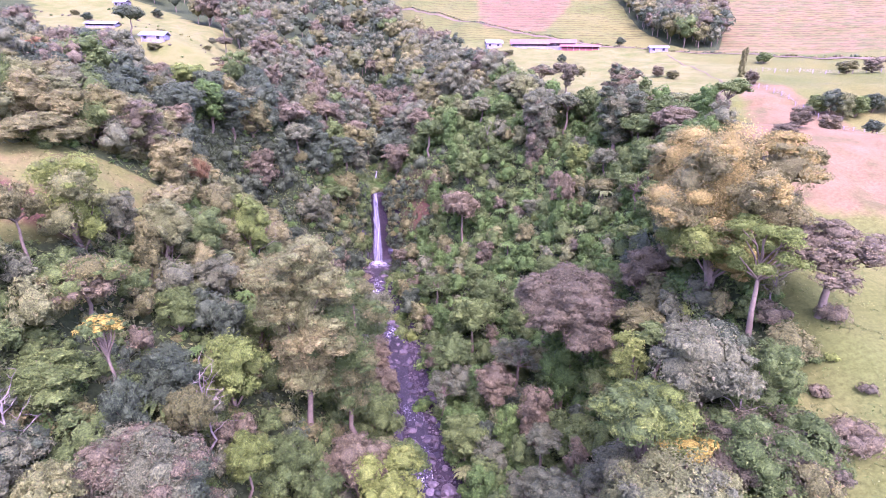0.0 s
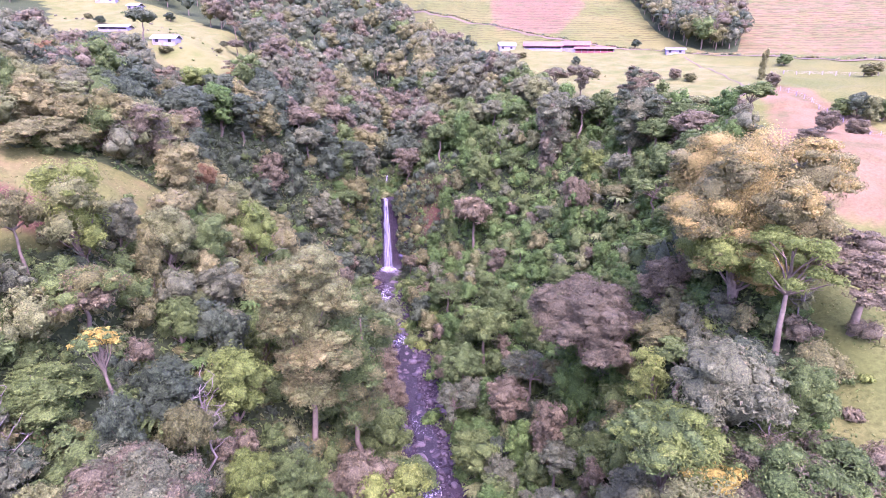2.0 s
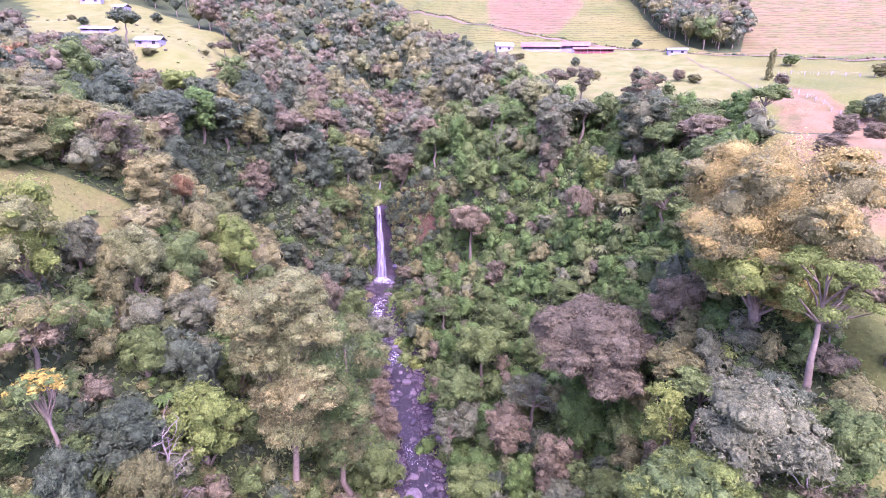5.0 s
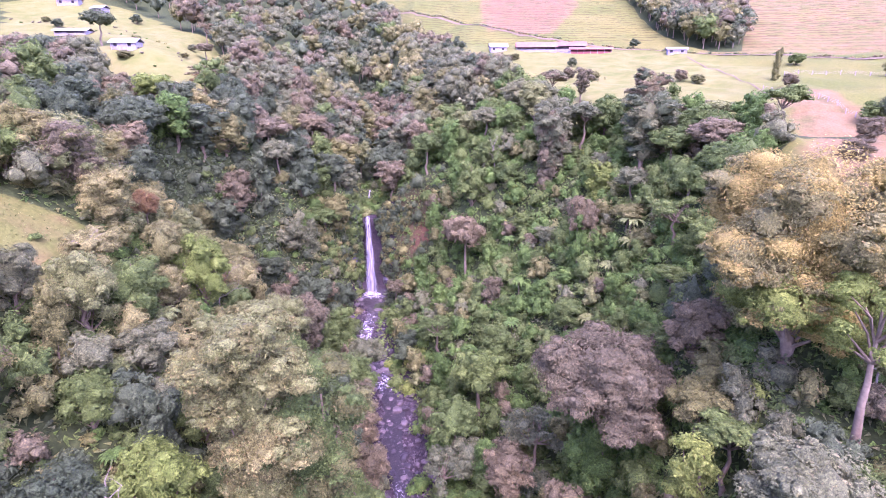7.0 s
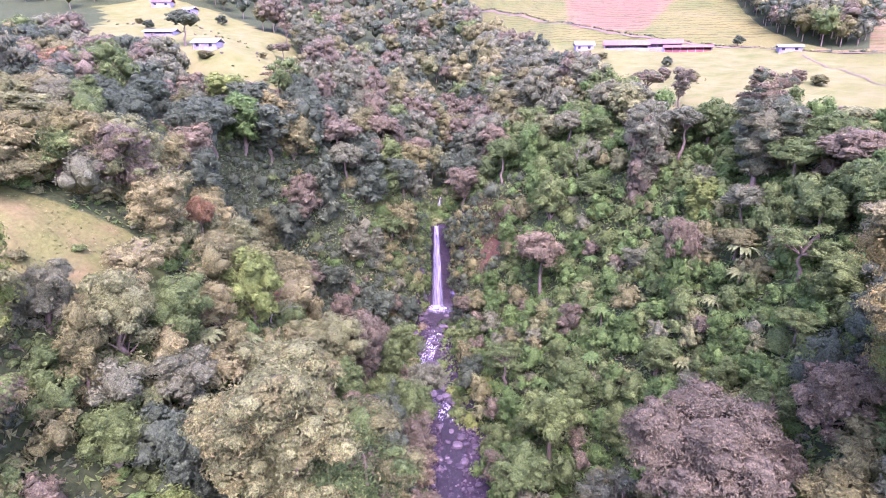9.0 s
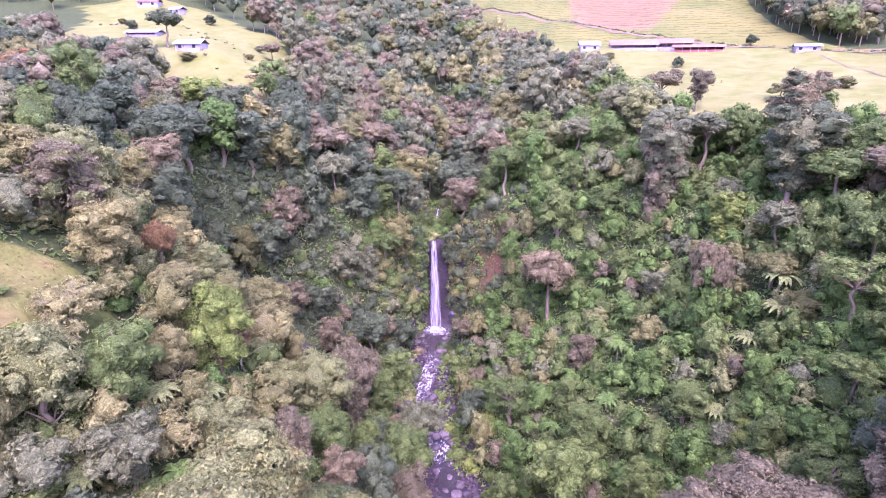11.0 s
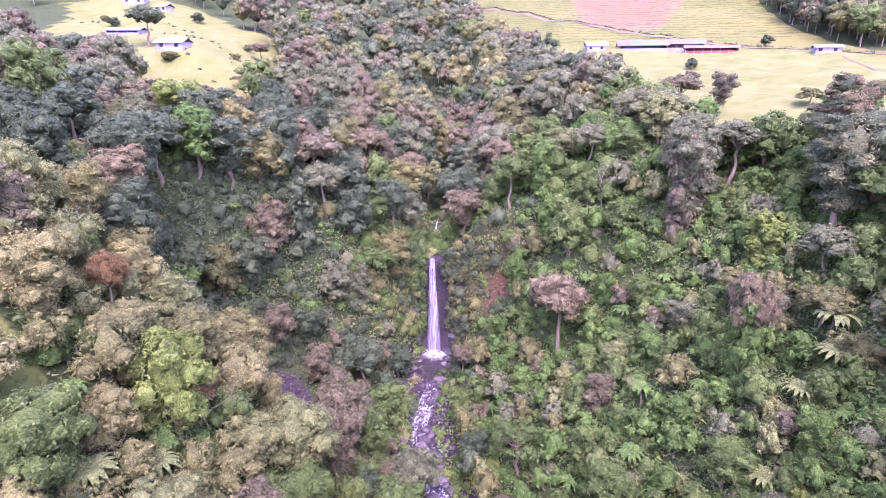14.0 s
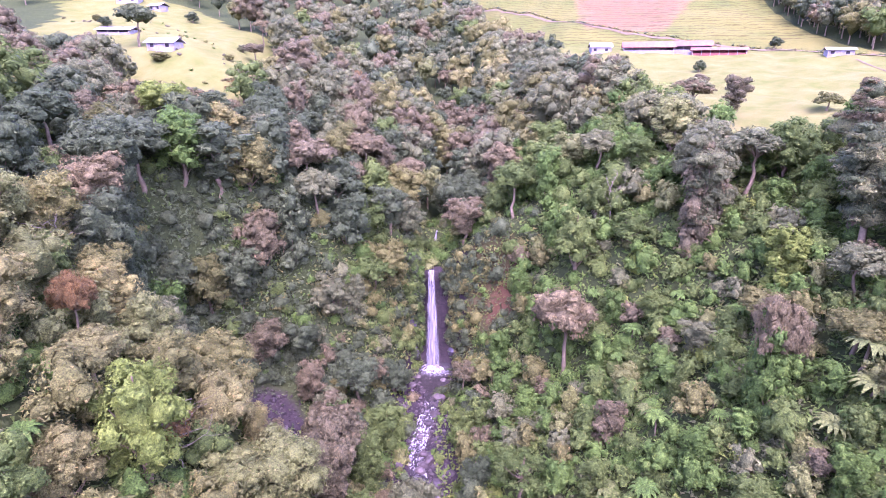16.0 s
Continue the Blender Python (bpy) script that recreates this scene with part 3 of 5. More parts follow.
def crown_lumps(rng, H, R, style):
    """Where the masses of a crown lie: a heart and many small leaf clumps round it."""
    L = []

    def shell(n, cz, rx, rz, lo, hi, small, flat=0.85):
        for k in range(n):
            a, u = k * 2.39996 + rng.rand() * 0.5, (k + rng.rand()) / n
            w = hi - (hi - lo) * u
            c = math.sqrt(max(0.0, 1 - w * w))
            r = rx * small * (0.75 + 0.6 * rng.rand())
            f = 0.78 + 0.24 * rng.rand()
            L.append((rx * f * c * math.cos(a), rx * f * c * math.sin(a), cz + rz * f * w, r * 1.1, r * 1.1, r * flat))

    if style == "round":
        d = max(R * 0.75, H * 0.27)
        L.append((0, 0, H - d * 1.05, R * 0.78, R * 0.78, d * 0.86))
        shell(11, H - d * 1.15, R * 0.8, d * 0.8, -0.45, 0.9, 0.46)
    elif style == "mound":
        L.append((0, 0, H * 0.56, R * 0.74, R * 0.74, H * 0.38))
        shell(13, H * 0.52, R * 0.78, H * 0.38, -0.85, 0.92, 0.46, 1.1)
    elif style == "umbrella":
        for k in range(13):
            a, f = k * 2.39996 + rng.rand() * 0.6, math.sqrt((k + 0.3) / 13)
            r = R * (0.27 + 0.14 * rng.rand())
            L.append((R * 0.8 * f * math.cos(a), R * 0.8 * f * math.sin(a), H - R * (0.2 + 0.36 * f * f) - rng.rand() * R * 0.35, r * 1.2, r * 1.2, r * 0.62))
    elif style == "tall":
        L.append((0, 0, H * 0.66, R * 0.66, R * 0.66, H * 0.27))
        for k in range(15):
            a, u = k * 2.39996 + rng.rand() * 0.7, (k + 0.5) / 15
            w = math.sin(min(1, 0.22 + u * 1.05) * math.pi) ** 0.6
            r = R * (0.30 + 0.18 * rng.rand())
            f = R * (0.5 + 0.26 * rng.rand()) * w
            L.append((f * math.cos(a), f * math.sin(a), H * (0.97 - 0.62 * u) - r * 0.7, r * 1.1, r * 1.1, r * 0.9))
    elif style == "column":
        L.append((0, 0, H * 0.45, R * 0.66, R * 0.66, H * 0.47))
        for k in range(11):
            a, u = k * 2.39996 + rng.rand() * 0.6, (k + 0.5) / 11
            w = (0.62 + 0.38 * math.sin(min(1, u * 2.2) * math.pi * 0.5)) * (1.0 - 0.25 * u) * (0.8 + 0.35 * rng.rand())
            r = R * (0.42 + 0.2 * rng.rand())
            L.append((R * 0.6 * w * math.cos(a), R * 0.6 * w * math.sin(a), H * (1 - 0.95 * u) - r * 0.5, r, r, r * 1.5))
    elif style == "loose":
        for k in range(15):
            a, u = k * 2.39996 + rng.rand(), rng.rand()
            r = R * (0.17 + 0.14 * rng.rand())
            f = 0.3 + 0.65 * rng.rand()
            L.append((R * f * math.cos(a), R * f * math.sin(a), H * (0.95 - 0.5 * u * f), r * 1.3, r * 1.3, r * 0.75))
    return L


def wood_of(rng, H, R, lumps, bare=0.3, thick=None):
    """Trunk with limbs that reach into the crown."""
    s = Soup()
    r0 = thick or (0.012 * H + 0.03 * R + 0.06)
    top = np.array([rng.normal(0, 0.03 * H), rng.normal(0, 0.03 * H), H * 0.86])
    path = bent(rng, (0, 0, -0.8), top, 8, 0.018)
    tube(s, path, np.linspace(r0 * 1.25, r0 * 0.25, 8), 6)
    picks = sorted(lumps, key=lambda l: l[2])
    for l in picks[:: max(1, len(picks) // 8)]:
        at = np.clip(l[2] / H - 0.22 - 0.1 * rng.rand(), bare, 0.8)
        i = at * (H + .8) / (H * 0.86 + .8) * 7
        a = path[int(i)] + (path[min(7, int(i) + 1)] - path[int(i)]) * (i - int(i))
        p = bent(rng, a, (l[0], l[1], l[2] - 0.1 * l[5]), 5, 0.06)
        tube(s, p[::2], np.linspace(r0 * 0.42, r0 * 0.1, 3), 4)
    return s


PROTOS = {}


def finer(rng, lumps, n, small=0.42):
    """Breaks each mass of a crown into smaller leaf clumps on its upper and outer side."""
    out = list(lumps)
    for x, y, z, rx, ry, rz in lumps[1:]:
        out_way = np.array([x, y, 0.0]) / (math.hypot(x, y) + 1e-6)
        for k in range(n):
            d = rng.normal(0, 1, 3) + out_way * 0.7 + [0, 0, 0.5]
            d /= np.linalg.norm(d)
            f = small * (0.75 + 0.5 * rng.rand())
            out.append((x + 0.84 * rx * d[0], y + 0.84 * ry * d[1], z + 0.84 * rz * d[2], rx * f * (0.9 + 0.4 * rng.rand()), ry * f * (0.9 + 0.4 * rng.rand()), rz * f * (0.6 + 0.3 * rng.rand())))
    return out


def tree_meshes(style, kind, H, R, seed, leaf, cover, bark, mixed=(), thick=None):
    rng = np.random.RandomState(seed)
    lumps = crown_lumps(rng, H, R, style)
    wood = wood_of(rng, H, R, lumps, 0.12 if style in ("column", "mound") else 0.58 if style in ("umbrella", "loose", "round") else 0.4, thick)
    s = Soup()
    lumps = finer(rng, lumps, 6 if R > 6 else 4)
    if R > 4.9:
        lumps = finer(rng, lumps, 4 if R > 6 else 2, 0.5)
    kinds = [kind, *(k for k, part_low, part_high in mixed)]
    tint = []
    for l in lumps:
        h, pick = l[2] / H, 0
        for i, (k, part_low, part_high) in enumerate(mixed):
            if part_low <= h <= part_high and rng.rand() < 0.55:
                pick = i + 1
        tint.append(pick)
    foliage(s, rng, lumps, leaf, cover * 0.8, tint, core=0.6 if style == "loose" else 0.72, hearts=len(kinds))
    return wood.mesh("trunk", [bark], True), s.mesh("crown", [LEAF[k][i] for i in (0, 1) for k in kinds], True)


WORDS = {
    "dark": "dark green", "green": "mid-green", "grey": "grey-green", "olive": "olive-green", "mauve": "brownish-mauve",
    "sage": "pale sage-green", "lime": "bright lime-green", "yellow": "yellow-flowering", "rust": "rust-orange", "peach": "tan-brown and pale green", "gold": "golden-olive", "plum": "plum-brown", "pale": "pale green", "vine": "deep green",
}
SHAPES = {"mound": "full lumpy crown", "round": "rounded lumpy crown", "umbrella": "flat spreading crown", "tall": "tall cloudy crown", "column": "vine-draped columnar crown", "loose": "sparse open crown"}


def tree(style, kind, x, y, H, R, where, seed=0, group="", turn=None, leaf=0.38, cover=0.72, bark=None, sink=0.3, own=False, mixed=(), thick=None):
    """One tree: built once for each shape and colour, then copied at other sizes."""
    rng = np.random.RandomState(int(abs(x * 97 + y * 131)) % 100000 + seed)
    leaf = leaf if own else 0.25 if y < 80 or (y < 98 and x < -12) else 0.30 if y < 112 else 0.38
    key = (style, kind, seed % 3, leaf) if not own else (style, kind, x, y)
    h0, r0 = (12.0, 4.0) if not own else (H, R)
    if style == "column" and not own:
        h0, r0 = 11.0, 2.6
    z = float(level(x, y)) - sink
    spin = rng.rand() * 360 if turn is None else turn
    m = Matrix.LocRotScale((x, y, z), Euler((rng.normal(0, 0.03), rng.normal(0, 0.03), radians(spin))), (R / r0, R / r0, H / h0))
    label = f"{WORDS[kind]} tree, {SHAPES[style]}, {where}"
    if key not in PROTOS:
        t = thing("tree", label, "tree", group, m)
        trunk, crown = tree_meshes(style, kind, h0, r0, hash_of(key), leaf, cover, bark or BARK, mixed, thick)
        part("trunk", trunk, t)
        part("crown", crown, t)
        PROTOS[key] = t
        return t
    t = copy_thing(PROTOS[key], m)
    t.scale = m.to_scale()
    return tagged(t, label=label, group=group)


def hash_of(key):
    n = 7
    for c in repr(key):
        n = (n * 31 + ord(c)) % 1000003
    return n


def fern_meshes(seed, kind, H=3.2, R=2.5):
    rng = np.random.RandomState(seed)
    w, s = Soup(), Soup()
    tube(w, bent(rng, (0, 0, -0.5), (0.05, 0.05, H), 6, 0.02), np.linspace(0.2, 0.12, 6), 6)
    n = 17
    for k in range(n):
        a = k * math.tau / n + rng.normal(0, 0.1)
        r, lift = R * (0.85 + 0.3 * rng.rand()), 0.55 + 0.35 * rng.rand()
        ca, sa = math.cos(a), math.sin(a)
        for i in range(9):
            f0, f1 = i / 9, (i + 1.25) / 9
            for side in (-1, 1):
                wid = R * 0.13 * (math.sin(min(1, 0.12 + f0) * math.pi) ** 0.7 + 0.1)
                z0, z1 = [H + lift * math.sin(f * 2.4) - 1.0 * f * f * R / 2.5 for f in (f0, f1)]
                p0, p1 = np.array([ca * r * f0, sa * r * f0, z0]), np.array([ca * r * f1, sa * r * f1, z1])
                o = np.array([-sa * side * wid + ca * wid * 0.35, ca * side * wid + sa * wid * 0.35, -0.22 * wid])
                s.add([p0, p1, p1 + o * 0.75, p0 + o], [(0, 1, 2, 3)])
    return w.mesh("trunk", [BARK], True), s.mesh("fronds", [LEAF[kind][1]])


FERNS = {}


def fern(x, y, size, kind, where, lift=1.0):
    rng = np.random.RandomState(int(abs(x * 61 + y * 173)) % 100000)
    m = Matrix.LocRotScale((x, y, float(level(x, y)) - 0.2), Euler((rng.normal(0, 0.09), rng.normal(0, 0.09), rng.rand() * 6.28)), (size, size, size * lift))
    label = f"{'pale yellow-green' if kind == 'pale' else 'fresh green'} tree fern, spreading fronds, {where}"
    key = (kind, int(rng.randint(2)))
    if key not in FERNS:
        t = thing("tree_fern", label, "tree fern", "tree ferns on the gorge side", m)
        a, b = fern_meshes(11 + key[1], kind)
        part("trunk", a, t)
        part("fronds", b, t)
        FERNS[key] = t
        return t
    t = copy_thing(FERNS[key], m)
    t.scale = m.to_scale()
    return tagged(t, label=label)


def bare_tree(x, y, H, R, label, bark=None, seed=1, z=None):
    rng = np.random.RandomState(seed)
    s = Soup()
    r0 = 0.012 * H + 0.03
    path = bent(rng, (0, 0, -0.6), (rng.normal(0, 0.06 * H), rng.normal(0, 0.06 * H), H * 0.75), 7, 0.03)
    tube(s, path, np.linspace(r0, r0 * 0.4, 7), 6)
    for k in range(9):
        a, f = k * 2.4 + rng.rand(), 0.45 + 0.55 * (k / 9)
        i = f * 6
        base = path[int(i)] + (path[min(6, int(i) + 1)] - path[int(i)]) * (i - int(i))
        end = base + np.array([math.cos(a) * R * (0.6 + 0.5 * rng.rand()), math.sin(a) * R * (0.6 + 0.5 * rng.rand()), H * 0.2 * (0.4 + rng.rand())])
        p = bent(rng, base, end, 5, 0.05)
        tube(s, p, np.linspace(r0 * 0.45, r0 * 0.12, 5), 4)
        for j in range(3):
            b0 = p[2 + j % 3]
            e = b0 + rng.normal(0, 0.35 * R, 3) * [1, 1, 0.5] + [0, 0, 0.2 * R]
            tube(s, bent(rng, b0, e, 4, 0.05), np.linspace(r0 * 0.2, r0 * 0.06, 4), 4)
    t = thing("bare_tree", label, "bare tree", m=pose(x, y, float(level(x, y)) if z is None else z))
    part("trunk", s.mesh("trunk", [bark or BARK_PALE], True), t)
    return t


def crown_limit(x, y):
    """Height that no crown passes: the growth on the slope under the hilltop pasture is low."""
    k = (x + 4.7) / max(1.0, y - 42)
    if 112 < y < 215 and -1.1 < k < -0.58 and x < -60:
        return float(np.interp(k, [-1.04, -0.88, -0.855, -0.83, -0.65, -0.6], [77, 77, 71, 66, 65, 61]))
    return 999.0


# ---------------------------------------------------------------- single trees that stand out
ON_LEFT, ON_RIGHT, BY_STREAM = "on the wooded slope", "on the vine-covered slope", "by the stream"
TAKEN = []


def stand(style, kind, x, y, top, R, where, own=False, **more):
    """A tree whose crown tops out at a given height."""
    H = max(3.0, top - float(level(x, y)))
    TAKEN.append((x, y, R))
    if R > 4.9 or H > 17:
        own = True
        more.setdefault("leaf", 0.26)
    return tree(style, kind, x, y, H, R, where, own=own, **more)


stand("tall", "olive", -22, 50, 46, 6.8, "rising over the gorge", own=True, cover=0.95, leaf=0.22, thick=0.42, mixed=(("sage", 0.3, 1.0), ("peach", 0.4, 0.6)))
stand("tall", "olive", -15.5, 52.5, 38, 5.8, "rising over the gorge", own=True, cover=0.95, leaf=0.22, thick=0.42, mixed=(("green", 0.3, 0.9),))
stand("mound", "gold", 39.5, 63, 61.5, 9.8, "at the pasture edge", own=True, cover=0.9, leaf=0.23, thick=0.7, mixed=(("peach", 0.35, 1.0), ("lime", 0.1, 0.45)))
stand("round", "mauve", 18.5, 65, 37.3, 7.0, ON_RIGHT, own=True, cover=1.0, leaf=0.23)
stand("column", "vine", 18.5, 65.5, 27, 3.6, ON_RIGHT)
stand("umbrella", "lime", 22, 33, 34, 5.4, ON_RIGHT, own=True, cover=1.0, leaf=0.22, mixed=(("green", 0.0, 1.0), ("yellow", 0.5, 0.85)))
stand("round", "lime", 24, 47, 35, 2.6, ON_RIGHT)
stand("round", "grey", 29, 38.5, 40.5, 5.2, ON_RIGHT)
stand("mound", "grey", 24, 26, 33, 6.8, ON_RIGHT, own=True, cover=1.0, leaf=0.22, mixed=(("mauve", 0.0, 0.6), ("sage", 0.3, 1.0)))
stand("mound", "green", 35, 31, 30.5, 6.5, "at the pasture edge", own=True, cover=1.0, leaf=0.22, mixed=(("mauve", 0.0, 1.0),))
stand("loose", "lime", 40, 50, 49, 5.0, "at the pasture edge", own=True, cover=1.1, leaf=0.21)
stand("loose", "mauve", 50, 52, 47, 7.0, "alone on the steep pasture", own=True, cover=0.4, leaf=0.24, thick=0.55)
stand("mound", "lime", -52, 50, 56.5, 4.4, ON_LEFT, own=True, cover=0.85, leaf=0.22, mixed=(("sage", 0.2, 1.0),))
stand("round", "olive", -46, 42, 45, 4.5, ON_LEFT, own=True, leaf=0.22, mixed=(("green", 0.2, 1.0), ("mauve", 0.2, 0.8)))
stand("umbrella", "yellow", -40, 35, 40, 2.4, ON_LEFT, own=True, leaf=0.24, mixed=(("green", 0, 1),))
stand("mound", "green", -46, 31.5, 37, 4.2, ON_LEFT)
stand("mound", "mauve", -31, 25, 32, 6.4, ON_LEFT, own=True, cover=1.0, leaf=0.2, mixed=(("grey", 0.3, 1.0), ("dark", 0.0, 0.7)))
stand("mound", "dark", -43, 21, 34, 4.4, ON_LEFT, own=True, leaf=0.21, mixed=(("grey", 0, 1),))
stand("mound", "lime", -31, 46, 33, 4.4, ON_LEFT)
stand("round", "peach", -49, 67.5, 48, 3.0, "on open grass", own=True, leaf=0.21, bark=BARK_PALE)
stand("umbrella", "olive", -67.5, 66, 60, 5.2, "on open grass", own=True, cover=0.8, leaf=0.23, mixed=(("peach", 0, 1),))
stand("mound", "olive", -65, 75, 62.5, 6.0, ON_LEFT, own=True, cover=1.0, leaf=0.28, mixed=(("peach", 0.4, 1.0), ("green", 0.0, 0.6)))
stand("mound", "sage", -60, 79, 61, 5.0, ON_LEFT, own=True, cover=1.0, leaf=0.28, mixed=(("olive", 0.0, 1.0), ("mauve", 0.3, 1.0)))
stand("round", "rust", -52, 85.5, 49.5, 2.0, ON_LEFT)
stand("round", "mauve", -34, 105, 22, 4.2, BY_STREAM)
stand("tall", "mauve", -30, 96, 27, 4.0, BY_STREAM)
stand("round", "mauve", 0, 127, 35, 4.6, ON_RIGHT)
stand("round", "mauve", 23, 105, 45.3, 2.7, ON_RIGHT)
stand("column", "vine", 22.7, 104.6, 42.5, 2.6, ON_RIGHT)
stand("column", "lime", 29, 123, 48, 3.0, ON_RIGHT)
stand("tall", "grey", 38, 123, 64, 5.2, "on the gorge rim", own=True, leaf=0.28, mixed=(("dark", 0.0, 1.0),))
stand("tall", "grey", 40, 130, 68.5, 5.0, "on the gorge rim", own=True, leaf=0.28, mixed=(("dark", 0.0, 1.0), ("mauve", 0.4, 1.0)))
stand("round", "grey", 45, 130, 59, 4.0, "on the gorge rim")
stand("round", "mauve", 48, 112, 59, 4.5, "on the gorge rim")
stand("tall", "grey", 20, 133, 61, 4.4, "on the gorge rim")
stand("column", "mauve", 20, 134, 57, 3.4, "on the gorge rim")
stand("mound", "grey", 21.5, 142, 62, 4.6, "on the gorge rim")
stand("umbrella", "grey", 25, 172, 68.0, 4.4, "alone in the bright field", own=True, leaf=0.3, cover=0.9, mixed=(("mauve", 0.0, 1.0),))
stand("tall", "mauve", 33.5, 172.5, 68.5, 2.8, "alone in the bright field", own=True, leaf=0.28)
stand("umbrella", "olive", 53, 175, 65.0, 2.8, "alone in the bright field", own=True, leaf=0.28)
stand("mound", "grey", 23, 183, 64.0, 2.8, "alone in the bright field")
stand("round", "lime", -77, 138, 67, 4.6, "on the rim of the gorge")
stand("round", "dark", -125, 193, 87.5, 4.4, "on the hilltop pasture", own=True, leaf=0.45)
stand("column", "green", -29.5, 121, 12.5, 2.8, BY_STREAM)
stand("tall", "lime", -8.5, 41, 18, 4.5, BY_STREAM)
stand("round", "mauve", -13.5, 44, 18, 3.6, BY_STREAM)
stand("round", "green", 3, 88, 20, 4.6, BY_STREAM)
stand("round", "green", -1, 80, 14.5, 4.0, BY_STREAM)
stand("round", "grey", -20, 101, 16, 3.6, BY_STREAM)
# the crowded, overhanging trees of the shaded rock wall; part of that shade is put into darker leaf kinds
ON_WALL = "on the steep shaded gorge wall"
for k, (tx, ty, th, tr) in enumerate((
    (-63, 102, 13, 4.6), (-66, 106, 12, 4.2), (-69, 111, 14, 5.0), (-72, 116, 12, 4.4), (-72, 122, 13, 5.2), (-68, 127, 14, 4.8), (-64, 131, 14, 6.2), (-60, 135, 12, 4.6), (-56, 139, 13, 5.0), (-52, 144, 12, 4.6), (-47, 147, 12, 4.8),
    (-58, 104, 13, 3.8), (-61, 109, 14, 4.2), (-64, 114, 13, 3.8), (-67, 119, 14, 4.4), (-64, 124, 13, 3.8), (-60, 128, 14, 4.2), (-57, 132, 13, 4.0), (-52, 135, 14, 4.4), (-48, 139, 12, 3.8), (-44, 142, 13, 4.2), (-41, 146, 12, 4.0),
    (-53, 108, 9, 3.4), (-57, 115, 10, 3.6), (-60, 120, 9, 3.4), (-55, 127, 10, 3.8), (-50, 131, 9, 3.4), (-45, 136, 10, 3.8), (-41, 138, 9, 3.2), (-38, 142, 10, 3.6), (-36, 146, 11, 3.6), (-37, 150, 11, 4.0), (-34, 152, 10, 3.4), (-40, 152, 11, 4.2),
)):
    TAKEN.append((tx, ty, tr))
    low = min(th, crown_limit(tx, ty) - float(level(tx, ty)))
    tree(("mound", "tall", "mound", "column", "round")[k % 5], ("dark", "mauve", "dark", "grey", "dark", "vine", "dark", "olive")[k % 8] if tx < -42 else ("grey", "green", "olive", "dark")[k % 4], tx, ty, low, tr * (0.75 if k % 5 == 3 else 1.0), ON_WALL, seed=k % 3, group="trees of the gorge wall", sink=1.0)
for fx, fy, fs in ((32, 105, 1.25), (31, 101, 1.0), (5, 102, 1.05), (-37, 39, 1.3), (21, 56, 1.0), (27, 99, 0.9)):
    fern(fx, fy, fs, "pale" if fx > 0 else "green", ON_RIGHT if fx > 0 else ON_LEFT)


# ---------------------------------------------------------------- the forest
def forest_kind(rng, x, y):
    """Colour and shape of a forest tree by where it grows; on the gorge wall the colour carries shade too."""
    u = rng.rand()
    if y > 122 and x < -18:
        kinds = ("dark", 0.36, "green", 0.43, "mauve", 0.66, "grey", 0.86, "olive", 0.98, "peach", 1.0)
    elif y > 98 and -47 < x < -18:
        kinds = ("olive", 0.24, "green", 0.46, "mauve", 0.66, "grey", 0.82, "dark", 0.94, "vine", 1.0)
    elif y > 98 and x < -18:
        # deep recess of the wall: its shade is painted with mostly dark leaves
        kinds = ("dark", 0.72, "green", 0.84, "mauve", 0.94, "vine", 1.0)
    elif -31 < x < -12 and y > 58:
        kinds = ("green", 0.34, "dark", 0.62, "mauve", 0.86, "olive", 1.0)
    elif x < -12 and y > 58:
        kinds = ("sage", 0.32, "peach", 0.54, "olive", 0.78, "grey", 0.84, "green", 0.955, "lime", 0.98, "rust", 1.0)
    elif x < -12:
        kinds = ("grey", 0.16, "sage", 0.28, "mauve", 0.40, "olive", 0.54, "green", 0.82, "dark", 0.95, "lime", 0.99, "rust", 1.0)
    elif y > 80:
        kinds = ("green", 0.36, "grey", 0.45, "mauve", 0.50, "vine", 0.86, "sage", 0.93, "olive", 1.0)
    else:
        kinds = ("green", 0.36, "dark", 0.42, "mauve", 0.54, "grey", 0.66, "vine", 0.80, "olive", 0.92, "sage", 1.0)
    kind = next(kinds[i] for i in range(0, len(kinds), 2) if u <= kinds[i + 1])
    style = ("mound", "mound", "round", "tall", "round", "column", "mound", "umbrella", "loose")[rng.randint(9)]
    if x < -12:
        style = ("mound", "mound", "round", "mound", "tall", "mound", "mound", "column")[rng.randint(8)]
        if y < 47:
            style = ("round", "mound", "tall", "umbrella", "tall", "mound")[rng.randint(6)]
    if kind == "vine":
        style = "column"
    return style, kind


def spacing(x, y):
    rx, rw, _ = stream(y)
    if rx - 2 < x < 36 and 76 < y < 138:
        return 9.0
    return 6.4


def in_forest(x, y, margin=1.0):
    """Where forest trees may stand; takes arrays."""
    rx, rw, rz = stream(y)
    ok = soft(field_mask, x, y, margin) < 0.05
    ok &= ~((y < 152) & (np.abs(x - rx) < rw + 1.4))
    ok &= ~((x > -35) & (x < -9) & (y > 136) & (y < 153))
    ok &= ~((np.abs(x - rx) < rw + 2) & (y >= 152) & (y < 175))
    return ok & ~inside(x, y, [(-60, 124), (-45, 104), (-36, 106), (-40, 119), (-52, 128)])


